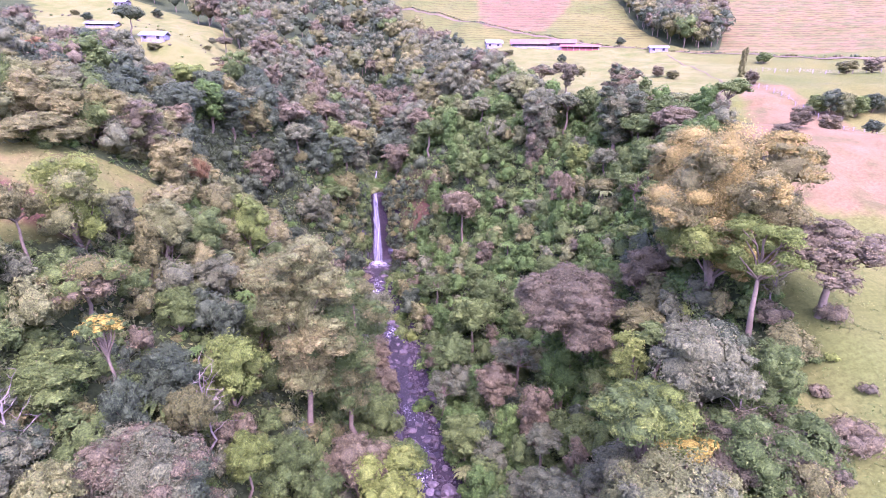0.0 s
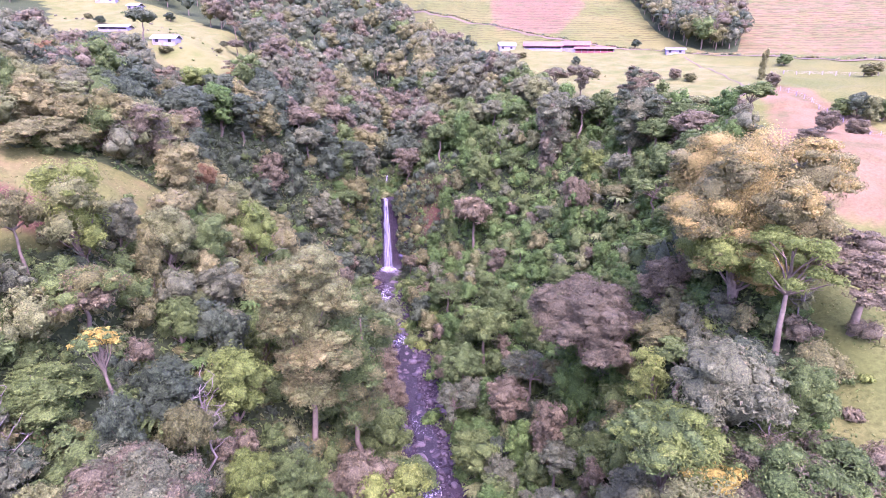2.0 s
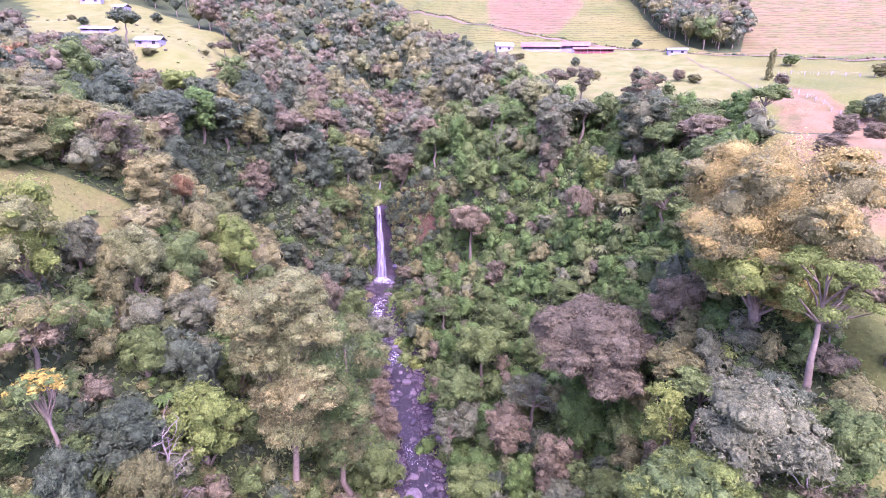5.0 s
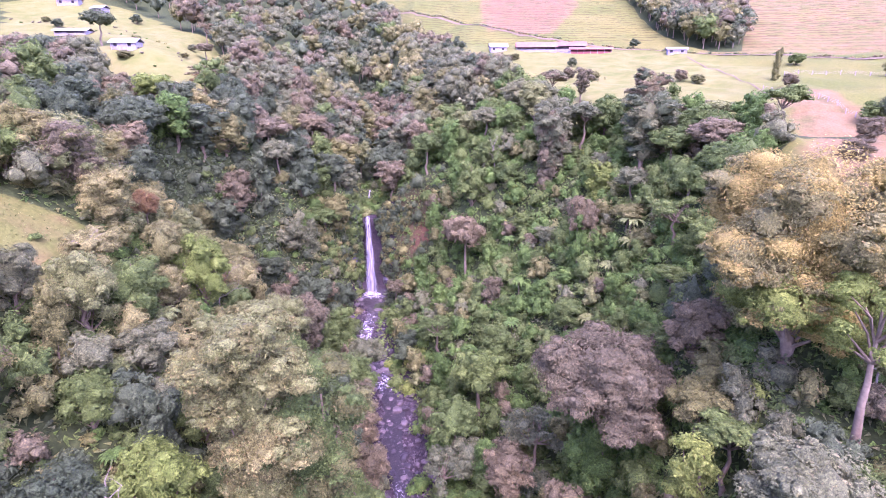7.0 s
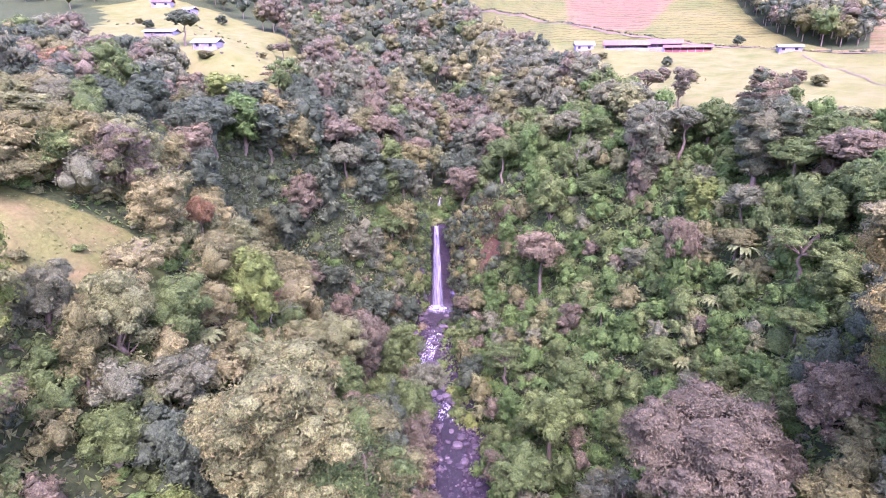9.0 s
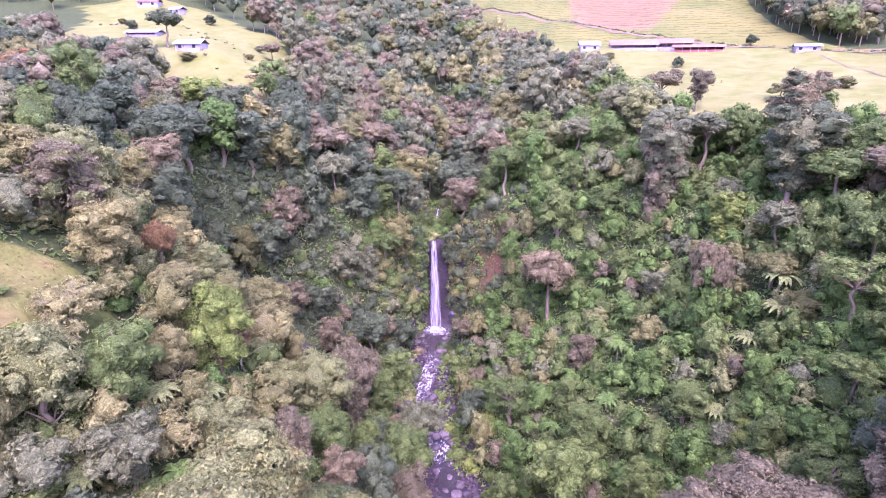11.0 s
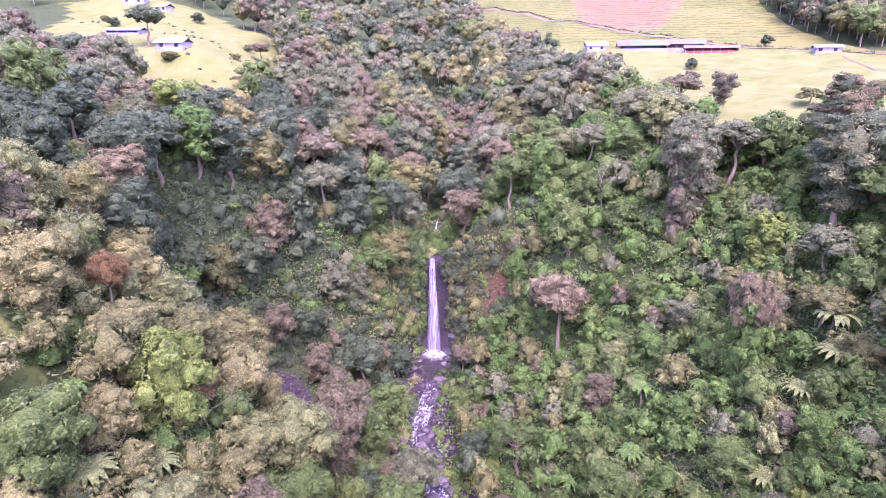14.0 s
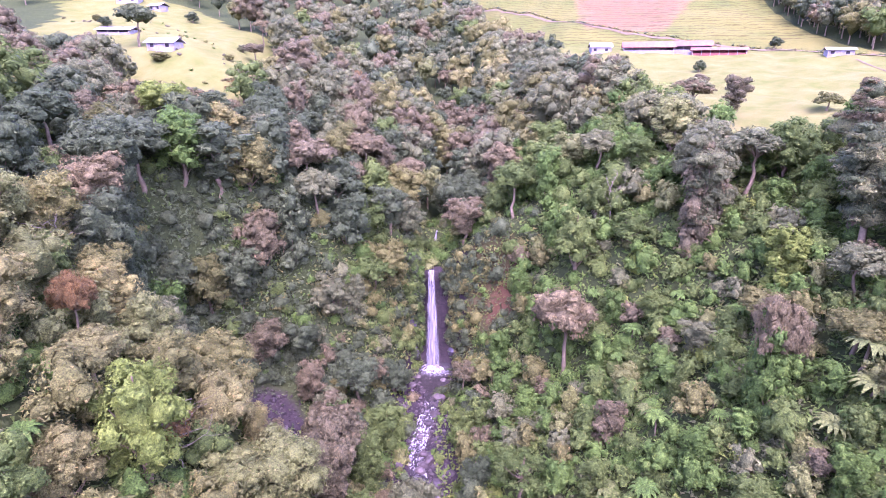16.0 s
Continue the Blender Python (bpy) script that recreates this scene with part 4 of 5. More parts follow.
def scatter():
    rng = np.random.RandomState(42)
    spots = list(TAKEN)
    count, ferns = 0, 0
    X, Y = rng.uniform(-92, 60, 26000), rng.uniform(16, 176, 26000)
    good = in_forest(X, Y)
    for x, y in zip(X[good], Y[good]):
        x, y = float(x), float(y)
        if count >= 298:
            break
        gap = spacing(x, y)
        if any((x - a) ** 2 + (y - b) ** 2 < (gap * 0.62 + r * 0.55) ** 2 for a, b, r in spots):
            continue
        if (x < -70 and y < 60) or (y > 160 and x < -60):
            continue
        style, kind = forest_kind(rng, x, y)
        R = rng.uniform(2.6, 4.4)
        H = rng.uniform(1.9, 2.9) * R + 1.5
        if x < -12 and y < 47 and style in ("tall", "umbrella", "round"):
            R, H = R * 0.75, H * 1.25
        if style == "column":
            R, H = R * 0.62, H * 0.9
        if stream(y)[0] - 2 < x < 36 and 76 < y < 138:
            R, H = R * 0.85, H * 0.75
        H = min(H, crown_limit(x, y) - float(level(x, y)))
        if H < 3:
            continue
        R = min(R, H * 0.8)
        bare_side = ON_LEFT if x < stream(y)[0] else ON_RIGHT
        tree(style, kind, x, y, H, R, bare_side, seed=int(rng.randint(3)), group="trees of the gorge forest")
        spots.append((x, y, R))
        count += 1
    X = np.concatenate([rng.uniform(-6, 34, 500), rng.uniform(-60, 40, 500)])
    Y = np.concatenate([rng.uniform(80, 138, 500), rng.uniform(25, 75, 500)])
    good = in_forest(X, Y)
    for x, y in zip(X[good], Y[good]):
        x, y = float(x), float(y)
        if ferns >= (34 if y > 76 else 60):
            continue
        if any((x - a) ** 2 + (y - b) ** 2 < (1.6 + r * 0.6) ** 2 for a, b, r in spots):
            continue
        fern(x, y, rng.uniform(0.45, 0.9), "pale" if rng.rand() < 0.3 else "vine", ON_RIGHT if x > stream(y)[0] else ON_LEFT, rng.uniform(0.8, 1.3))
        spots.append((x, y, 1.4))
        ferns += 1
    return spots


SPOTS = scatter()


def canopy():
    """The rest of the gorge forest, crown against crown between the single trees."""
    rng = np.random.RandomState(31)
    s = Soup()
    order = ["dark", "green", "grey", "mauve", "olive", "vine", "lime", "rust", "sage", "peach", "plum"]
    X, Y = rng.uniform(-92, 60, 30000), rng.uniform(14, 176, 30000)
    good = in_forest(X, Y, 0.8) & ~((X < -70) & (Y < 60)) & ~((Y > 160) & (X < -60))
    put, grid = 0, {}
    for a, b, r in SPOTS:
        grid.setdefault((int(a // 7), int(b // 7)), []).append((a, b, r))
    for x, y in zip(X[good], Y[good]):
        x, y = float(x), float(y)
        right = x > float(stream(y)[0])
        open_side = right and x < 36 and 76 < y < 138
        if open_side and rng.rand() < 0.75:
            continue
        R = rng.uniform(1.7, 3.4) * (0.75 if open_side else 1.25 if x < -25 and 58 < y < 100 else 1.0)
        i, j = int(x // 7), int(y // 7)
        if any((x - a) ** 2 + (y - b) ** 2 < (0.62 * (R + r)) ** 2 for u in (i - 1, i, i + 1) for v in (j - 1, j, j + 1) for a, b, r in grid.get((u, v), ())):
            continue
        grid.setdefault((i, j), []).append((x, y, R))
        H = R * rng.uniform(1.7, 3.0) + 1.2
        H = min(H, crown_limit(x, y) - float(level(x, y)))
        if H < 2.5:
            continue
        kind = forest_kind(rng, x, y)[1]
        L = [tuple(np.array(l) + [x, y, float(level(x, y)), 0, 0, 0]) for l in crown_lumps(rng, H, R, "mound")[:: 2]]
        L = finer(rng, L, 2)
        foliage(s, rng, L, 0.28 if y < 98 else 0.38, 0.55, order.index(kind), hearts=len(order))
        put += 1
        if put >= 760:
            break
    ob = new("forest_canopy", s.mesh("forest_canopy", [LEAF[k][i] for i in (0, 1) for k in order], True))
    tagged(ob, label="close-grown mixed green and mauve crowns of the gorge forest", category="forest", kind="stuff")


canopy()


def slope(x, y):
    return np.hypot(level(x + 0.3, y) - level(x - 0.3, y), level(x, y + 0.3) - level(x, y - 0.3)) / 0.6


def undergrowth():
    """Shrubs, creepers and low leaves that cover the whole gorge side."""
    rng = np.random.RandomState(5)
    s = Soup()
    order = ["vine", "green", "dark", "grey", "olive", "sage", "mauve", "lime"]

    def spots(n, thin=False):
        x, y = rng.uniform(-95, 60, n), rng.uniform(10, 172, n)
        w = np.sqrt(1 + slope(x, y) ** 2)
        rx, rw, rz = stream(y)
        off = np.abs(x - rx) - rw
        ok = ~field_mask(x, y) & ((off > np.where(y > 100, -2.4, 0.5 - 2.6 * np.clip(waves(x * 0.3, y, 91, 7), 0, 1))) | (y > 153)) & (rng.rand(n) < np.clip(w, 1, 14) / 14)
        ok &= ~inside(x, y, [(-30.6, 139), (-23.2, 139), (-23.4, 147), (-24.6, 152.5), (-30.6, 152.5)])
        ok &= ~(inside(x, y, [(-58, 123), (-44, 106), (-38, 107), (-42, 118), (-52, 127)]) & (rng.rand(n) < 0.8))
        ok &= ~(inside(x, y, [(-16, 143), (-11, 143.6), (-11, 147), (-15, 148)]) & (rng.rand(n) < 0.5))
        ok &= ~(thin & (x < rx) & (y < 98) & (rng.rand(n) < 0.4))
        return x[ok], y[ok]

    def kinds(x, y):
        tone, u = waves(x, y, 21, 12), rng.rand(len(x))
        u = u + 0.22 * tone
        right = x > stream(y)[0]
        # recessed wall: undergrowth mostly in dark leaves, shade put into the colour
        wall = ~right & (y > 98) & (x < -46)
        mossy_cliff = inside(x, y, [(-24, 136), (-8, 138), (-4, 154), (-24, 156)])
        pick = lambda cuts, ids: np.array(ids)[np.searchsorted(cuts, u)]
        mossy = inside(x, y, [(-37, 113), (-29, 112), (-29.5, 140), (-34, 140)]) | inside(x, y, [(-17, 100), (-8, 98), (-10, 118), (-19, 122)])
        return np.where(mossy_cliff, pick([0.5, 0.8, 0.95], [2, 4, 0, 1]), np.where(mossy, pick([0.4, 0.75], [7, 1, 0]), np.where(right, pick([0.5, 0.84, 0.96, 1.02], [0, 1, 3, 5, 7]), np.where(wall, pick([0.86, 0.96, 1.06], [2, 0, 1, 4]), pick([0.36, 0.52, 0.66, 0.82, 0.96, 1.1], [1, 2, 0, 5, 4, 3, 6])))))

    # shrubs and draped creepers
    x, y = spots(120000)
    x, y = x[:3800], y[:3800]
    z, kind = level(x, y), kinds(x, y)
    for k in range(len(x)):
        r = 0.8 + 1.5 * rng.rand() ** 1.5
        a = rng.rand() * 6.28
        L = [(x[k], y[k], z[k] + r * 0.3, r, r * (0.7 + 0.4 * rng.rand()), r * (0.6 + 0.6 * rng.rand())), (x[k] + 0.8 * r * math.cos(a), y[k] + 0.8 * r * math.sin(a), float(level(x[k] + 0.8 * r * math.cos(a), y[k] + 0.8 * r * math.sin(a))) + 0.2 * r, r * 0.7, r * 0.7, r * 0.6)]
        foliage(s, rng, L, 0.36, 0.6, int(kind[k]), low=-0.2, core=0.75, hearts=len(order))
    # a blanket of leaves close to the ground
    x, y = spots(960000, True)
    kind = kinds(x, y)
    e = 0.6
    nrm = np.stack([level(x - e, y) - level(x + e, y), level(x, y - e) - level(x, y + e), np.full(len(x), 2 * e)], 1)
    nrm /= np.linalg.norm(nrm, axis=1)[:, None]
    lift = 0.15 + 0.9 * np.abs(waves(x, y, 33, 2.2) * waves(x, y, 34, 3.1)) + 0.2 * rng.rand(len(x))
    p = np.stack([x, y, level(x, y)], 1) + nrm * lift[:, None]
    for k in range(len(order)):
        m = kind == k
        s.add(*leaf_sprays(rng, p[m], nrm[m], 0.5), k)
    ob = new("undergrowth", s.mesh("undergrowth", [LEAF[k][i] for i in (0, 1) for k in order], True))
    tagged(ob, label="dense green shrubs and creepers covering the gorge sides", category="undergrowth", kind="stuff")


undergrowth()


def far_woods():
    """Woods past the gorge: up the ravine, round the hilltop pasture and on the far hills."""
    rng = np.random.RandomState(9)
    s = Soup()
    order = ["dark", "green", "grey", "mauve", "olive", "rust", "sage", "peach"]
    spots = []
    cell = {}

    def clear(x, y, gap):
        i, j = int(x // 8), int(y // 8)
        for a in (i - 1, i, i + 1):
            for b in (j - 1, j, j + 1):
                for px, py in cell.get((a, b), ()):
                    if (px - x) ** 2 + (py - y) ** 2 < gap * gap:
                        return False
        cell.setdefault((i, j), []).append((x, y))
        return True

    n = 9000
    x = np.concatenate([rng.uniform(-170, 60, n), rng.uniform(100, 190, n // 3), rng.uniform(-420, 60, n), rng.uniform(-88, 36, n // 3)])
    y = np.concatenate([rng.uniform(20, 260, n), rng.uniform(266, 470, n // 3), rng.uniform(255, 520, n), rng.uniform(-70, 12, n // 3)])
    zone = np.repeat([0, 1, 2, 3], [n, n // 3, n, n // 3])
    ok = ~(soft(field_mask, x, y, 1.5) > 0.05) & ((x > -0.92 * (y + 32) - 8) & (x < 0.7 * (y + 40)) | (zone == 3))
    near = (x > -92) & (x < 60) & (y > 16) & (y < 176) & ~((x < -70) & (y < 60)) & ~((y > 160) & (x < -60))
    rx, rw, _ = stream(y)
    ok &= ~((zone == 3) & (np.abs(x - rx) < rw + 2.5))
    ok &= ~near & ~((np.abs(x - rx) < 3.5) & (y > 150) & (y < 200))
    left = [960, 250, 440, 200]
    for px, py, k in zip(x[ok], y[ok], zone[ok]):
        if left[k] and clear(px, py, (4.7, 5.2, 6.8, 5.6)[k]):
            left[k] -= 1
            spots.append((px, py))
    for px, py in spots:
        far = py > 260
        R = rng.uniform(2.8, 6.0) * (1.15 if far else 1.0)
        H = R * rng.uniform(1.7, 2.6) + 2.5
        z = float(level(px, py))
        H = min(H, crown_limit(px, py) - z)
        if H < 2.5:
            continue
        R = min(R, H * 0.8)
        u = rng.rand()
        mat = 0 if u < 0.24 else 1 if u < 0.29 else 2 if u < 0.58 else 3 if u < 0.82 else 4 if u < 0.93 else 5 if u < 0.932 else 6 if u < 0.97 else 7
        L = [(px, py, z + H * 0.5, R * 0.66, R * 0.66, H * 0.34)]
        for k in range(6 if far else 13):
            a, w = k * 2.39996 + rng.rand() * 0.7, 0.95 - 1.25 * (k + rng.rand()) / (6 if far else 13)
            c = math.sqrt(max(0.0, 1 - w * w))
            r = R * rng.uniform(0.24, 0.44) * (1.35 if far else 1.0)
            f = R * (0.66 + 0.2 * rng.rand())
            L.append((px + f * c * math.cos(a), py + f * c * math.sin(a), z + H * 0.58 + (H * 0.42 - r * 0.6) * w, r, r, r * 0.8))
        foliage(s, rng, L, 1.0 if far else 0.6, 0.6, mat, hearts=len(order))
        tube(s, [(px, py, z - 0.5), (px, py, z + H * 0.7)], [0.28, 0.14], 4, 2 * len(order))
    ob = new("far_woods", s.mesh("far_woods", [LEAF[k][i] for i in (0, 1) for k in order] + [BARK], True))
    tagged(ob, label="mixed dark green and mauve woods on the far hills", category="woods", kind="stuff")


far_woods()


# ---------------------------------------------------------------- water
def white_water(name, streak, thin):
    """Falling or broken water: white with grey-violet streaks, thin at the edges."""
    m, N, L, b = nodes_of(name)
    tc, mp, n = N.new("ShaderNodeTexCoord"), N.new("ShaderNodeMapping"), N.new("ShaderNodeTexNoise")
    mp.inputs["Scale"].default_value = streak
    L.new(tc.outputs["Object"], mp.inputs[0])
    L.new(mp.outputs[0], n.inputs["Vector"])
    n.inputs["Scale"].default_value, n.inputs["Detail"].default_value = 1.0, 5.0
    r = ramp(N, L, n.outputs["Fac"], [(0.32, (0.075, 0.074, 0.072)), (0.66, (0.215, 0.212, 0.198))])
    L.new(r.outputs[0], b.inputs["Base Color"])
    b.inputs["Roughness"].default_value = 0.45
    a = N.new("ShaderNodeAttribute")
    a.attribute_name = "thick"
    s = N.new("ShaderNodeMath")
    s.operation = "MULTIPLY_ADD"
    L.new(n.outputs["Fac"], s.inputs[0])
    s.inputs[1].default_value = thin
    L.new(a.outputs["Fac"], s.inputs[2])
    mr = N.new("ShaderNodeMapRange")
    mr.inputs["From Min"].default_value, mr.inputs["From Max"].default_value = 0.45 * thin + 0.16, 0.55 * thin + 1.0
    L.new(s.outputs[0], mr.inputs["Value"])
    L.new(mr.outputs[0], b.inputs["Alpha"])
    bp = N.new("ShaderNodeBump")
    bp.inputs["Strength"].default_value, bp.inputs["Distance"].default_value = 0.5, 0.1
    L.new(n.outputs["Fac"], bp.inputs["Height"])
    L.new(bp.outputs[0], b.inputs["Normal"])
    return m


def stream_water():
    m, N, L, b = nodes_of("stream_water")
    tc, mp, n = N.new("ShaderNodeTexCoord"), N.new("ShaderNodeMapping"), N.new("ShaderNodeTexNoise")
    mp.inputs["Scale"].default_value = (1.0, 0.45, 1.0)
    L.new(tc.outputs["Object"], mp.inputs[0])
    L.new(mp.outputs[0], n.inputs["Vector"])
    n.inputs["Scale"].default_value, n.inputs["Detail"].default_value, n.inputs["Roughness"].default_value = 2.6, 6.0, 0.8
    a = N.new("ShaderNodeAttribute")
    a.attribute_name = "rapid"
    s = N.new("ShaderNodeMath")
    s.operation = "MULTIPLY_ADD"
    L.new(a.outputs["Fac"], s.inputs[0])
    s.inputs[1].default_value = 0.15
    L.new(n.outputs["Fac"], s.inputs[2])
    foam = ramp(N, L, s.outputs[0], [(0.66, (0.0, 0.0, 0.0)), (0.76, (1.0, 1.0, 1.0))])
    deep = ramp(N, L, n.outputs["Fac"], [(0.3, (0.008, 0.0076, 0.006)), (0.7, (0.027, 0.024, 0.019))])
    L.new(mix(N, L, foam.outputs[0], deep.outputs[0], (0.34, 0.33, 0.315)), b.inputs["Base Color"])
    b.inputs["Roughness"].default_value = 0.35
    b.inputs["Specular IOR Level"].default_value = 0.09
    bp = N.new("ShaderNodeBump")
    bp.inputs["Strength"].default_value, bp.inputs["Distance"].default_value = 0.7, 0.15
    L.new(n.outputs["Fac"], bp.inputs["Height"])
    L.new(bp.outputs[0], b.inputs["Normal"])
    return m


RAPIDS = [(56, 5, 0.9), (64, 2.5, 0.5), (74, 5, 0.7), (88, 4, 0.4), (105, 4, 1.1), (118, 7, 0.9), (127, 5, 1.0), (134, 4, 0.7), (146.5, 2.0, 0.8)]


def flow(y):
    """Middle and half width of the water itself, which winds within the bed."""
    cx, hw, z = stream(y)
    wind = np.sin(np.asarray(y) * 0.19 + 1.0) * 0.22 + np.sin(np.asarray(y) * 0.07) * 0.12
    w = np.where(np.asarray(y) > 140, 0.92, np.where(np.asarray(y) > 108, 0.30, 0.44))
    return cx + wind * hw * (w < 0.9), hw * w, z


def rapid_at(y):
    return sum(k * np.exp(-(((np.asarray(y) - c) / w) ** 2)) for c, w, k in RAPIDS)


def build_stream():
    ys = np.arange(-150, 149.4, 0.7)
    cx, hw, z = flow(ys)
    across = np.linspace(-1, 1, 9)
    X = cx[:, None] + hw[:, None] * across[None]
    Y = np.repeat(ys[:, None], 9, 1)
    Z = np.repeat((z + 0.22)[:, None], 9, 1) + 0.10 * waves(X, Y, 4, 1.3) * (0.4 + rapid_at(ys)[:, None])
    idx = np.arange(X.size).reshape(X.shape)
    q = np.stack([idx[:-1, :-1], idx[:-1, 1:], idx[1:, 1:], idx[1:, :-1]], -1).reshape(-1, 4)
    me = mesh_quads("stream", np.stack([X, Y, Z], -1).reshape(-1, 3), q, [stream_water()], smooth=True)
    at = me.attributes.new("rapid", "FLOAT", "POINT")
    at.data.foreach_set("value", np.repeat(rapid_at(ys)[:, None], 9, 1).ravel().astype(np.float32))
    tagged(new("water", me), label="dark violet-grey mountain stream with white rapids", category="stream", kind="structure")


build_stream()


def curtain(name, top, foot, w0, w1, bulge, mat, parent, seed, label=""):
    """A sheet of falling water from top to foot."""
    rng = np.random.RandomState(seed)
    nu, nv = 17, 46
    u, v = np.linspace(-1, 1, nu), np.linspace(0, 1, nv)
    U, V = np.meshgrid(u, v)
    top, foot = np.array(top), np.array(foot)
    half = (w0 + (w1 - w0) * V ** 1.3) / 2
    jig = 0.04 * np.sin(V * 23 + seed) * half
    X = top[0] + (foot[0] - top[0]) * V + U * half + jig
    Y = top[1] + (foot[1] - top[1]) * np.sqrt(V) - bulge * (1 - U ** 2) + 0.12 * np.sin(U * 9 + V * 5 + seed)
    Z = top[2] + (foot[2] - top[2]) * V ** 1.15
    idx = np.arange(X.size).reshape(X.shape)
    q = np.stack([idx[:-1, :-1], idx[:-1, 1:], idx[1:, 1:], idx[1:, :-1]], -1).reshape(-1, 4)
    me = mesh_quads(name, np.stack([X, Y, Z], -1).reshape(-1, 3), q, [mat], smooth=True)
    at = me.attributes.new("thick", "FLOAT", "POINT")
    at.data.foreach_set("value", np.clip(1.05 - np.abs(U) ** 2.2 - 0.1 * V, 0, 1).ravel().astype(np.float32))
    part(name, me, parent, label)


def build_fall():
    falling = white_water("falling_water", (3.2, 3.2, 0.22), 1.2)
    foam = white_water("foam", (1.4, 1.4, 1.4), 1.0)
    t = thing("waterfall", "tall narrow white waterfall dropping into a dark pool", "waterfall")
    curtain("curtain", (-27.9, 149.7, 27.6), (-27.2, 147.9, 4.0), 1.3, 3.6, 0.5, falling, t, 1)
    curtain("strand", (-28.3, 149.8, 27.4), (-28.3, 148.3, 4.0), 0.6, 1.6, 0.2, falling, t, 2)
    curtain("strand", (-27.5, 149.8, 27.3), (-26.3, 148.2, 4.0), 0.6, 1.6, 0.2, falling, t, 3)
    # foam spreading from the foot
    n, k = 9, 22
    V, Q = [], []
    for i in range(n):
        f = i / (n - 1)
        for j in range(k):
            a = j * math.tau / k
            r = 0.5 + 3.4 * f + 0.3 * math.sin(a * 5 + f * 3)
            V.append((-27.2 + r * 1.15 * math.cos(a), 147.6 + r * 0.8 * math.sin(a), 4.3 + 1.3 * (1 - f) ** 2 + 0.1 * math.sin(a * 7 + i)))
    for i in range(n - 1):
        for j in range(k):
            Q.append((i * k + j, i * k + (j + 1) % k, (i + 1) * k + (j + 1) % k, (i + 1) * k + j))
    me = mesh_quads("foam", V, Q, [foam], smooth=True)
    at = me.attributes.new("thick", "FLOAT", "POINT")
    at.data.foreach_set("value", np.repeat(1 - np.linspace(0, 1, n) ** 1.6, k).astype(np.float32))
    part("foam", me, t, "white foam at the foot of the fall")
    t2 = thing("cascade", "short white cascade on dark rock above the waterfall", "cascade")
    curtain("curtain", (-29.9, 166.0, 31.7), (-30.2, 164.2, 28.6), 0.5, 1.2, 0.3, falling, t2, 5)


build_fall()


def cliff_creepers():
    """Hanging leaves that close in on the fall from both sides of the wet rock face."""
    rng = np.random.RandomState(83)
    s = Soup()
    order = ["dark", "green", "olive", "vine"]
    for k in range(1500):
        x, z = rng.uniform(-35, -15.5), rng.uniform(5.5, 31)
        wob = 0.9 * math.sin(z * 0.55) + 0.5 * math.sin(z * 1.7 + 2)
        gap_left, gap_right = -29.0 + 0.45 * wob - 0.03 * z, -25.0 - 0.7 * wob + 0.05 * (27 - z)
        if gap_left < x < gap_right and z < 29.5:
            continue
        right = x > -27
        if right and rng.rand() < (0.62 if z < 24 else 0.25):
            continue
        base = float(ground(x, 149.0))
        if z < base - 1.5:
            continue
        y = 149.5 - 0.7 * rng.rand() if base < z - 1 and float(ground(x, 150.6)) > z - 2 else None
        if y is None:
            continue
        r = rng.uniform(0.35, 0.85)
        kind = (2 if rng.rand() < 0.45 else 0) if right else int(rng.choice([0, 0, 1, 3]))
        foliage(s, rng, [(x, y, z, r, r * 0.7, r * (0.9 + 0.8 * rng.rand()))], 0.34, 0.6, kind, low=-0.8, hearts=4)
    tagged(new("cliff_creepers", s.mesh("cliff_creepers", [LEAF[k][i] for i in (0, 1) for k in order], True)), label="dark hanging creepers on the wet rock beside the fall", category="creepers", kind="stuff")


cliff_creepers()


# ---------------------------------------------------------------- boulders
def rock_mesh(seed, squash=0.7, cuts=2, mat=ROCK):
    rng = np.random.RandomState(seed)
    bm = bmesh.new()
    bmesh.ops.create_icosphere(bm, subdivisions=cuts, radius=1.0)
    ax = rng.uniform(0.75, 1.3, 3)
    planes = [(Vector(rng.normal(0, 1, 3)).normalized(), rng.uniform(0.62, 0.9)) for _ in range(7)]
    for v in bm.verts:
        for nrm, d in planes:
            over = v.co.dot(nrm) - d
            if over > 0:
                v.co -= nrm * over * 0.85
        v.co *= 1 + 0.05 * noise.noise(v.co * 2.5 + Vector((seed, 0, 0)))
        v.co = Vector((v.co.x * ax[0], v.co.y * ax[1], v.co.z * ax[2] * squash))
    return bm_mesh("boulder", bm, mat)


ROCKS = [rock_mesh(s) for s in range(7)]
CLIFF_ROCKS = [rock_mesh(40 + s, 1.1, 2, ROCK_DARK) for s in range(4)]


def boulder(x, y, r, where, mesh, sink=0.3):
    rng = np.random.RandomState(int(abs(x * 331 + y * 57)) % 99999)
    ob = new("boulder", mesh)
    ob.matrix_basis = Matrix.LocRotScale((x, y, float(level(x, y)) + r * (0.5 - sink)), Euler((rng.normal(0, 0.2), rng.normal(0, 0.2), rng.rand() * 6.28)), (r, r, r))
    size = "large" if r > 0.9 else "small" if r < 0.45 else "rounded"
    return tagged(ob, label=f"{size} mauve-brown boulder {where}", category="boulder", group="boulders of the stream")


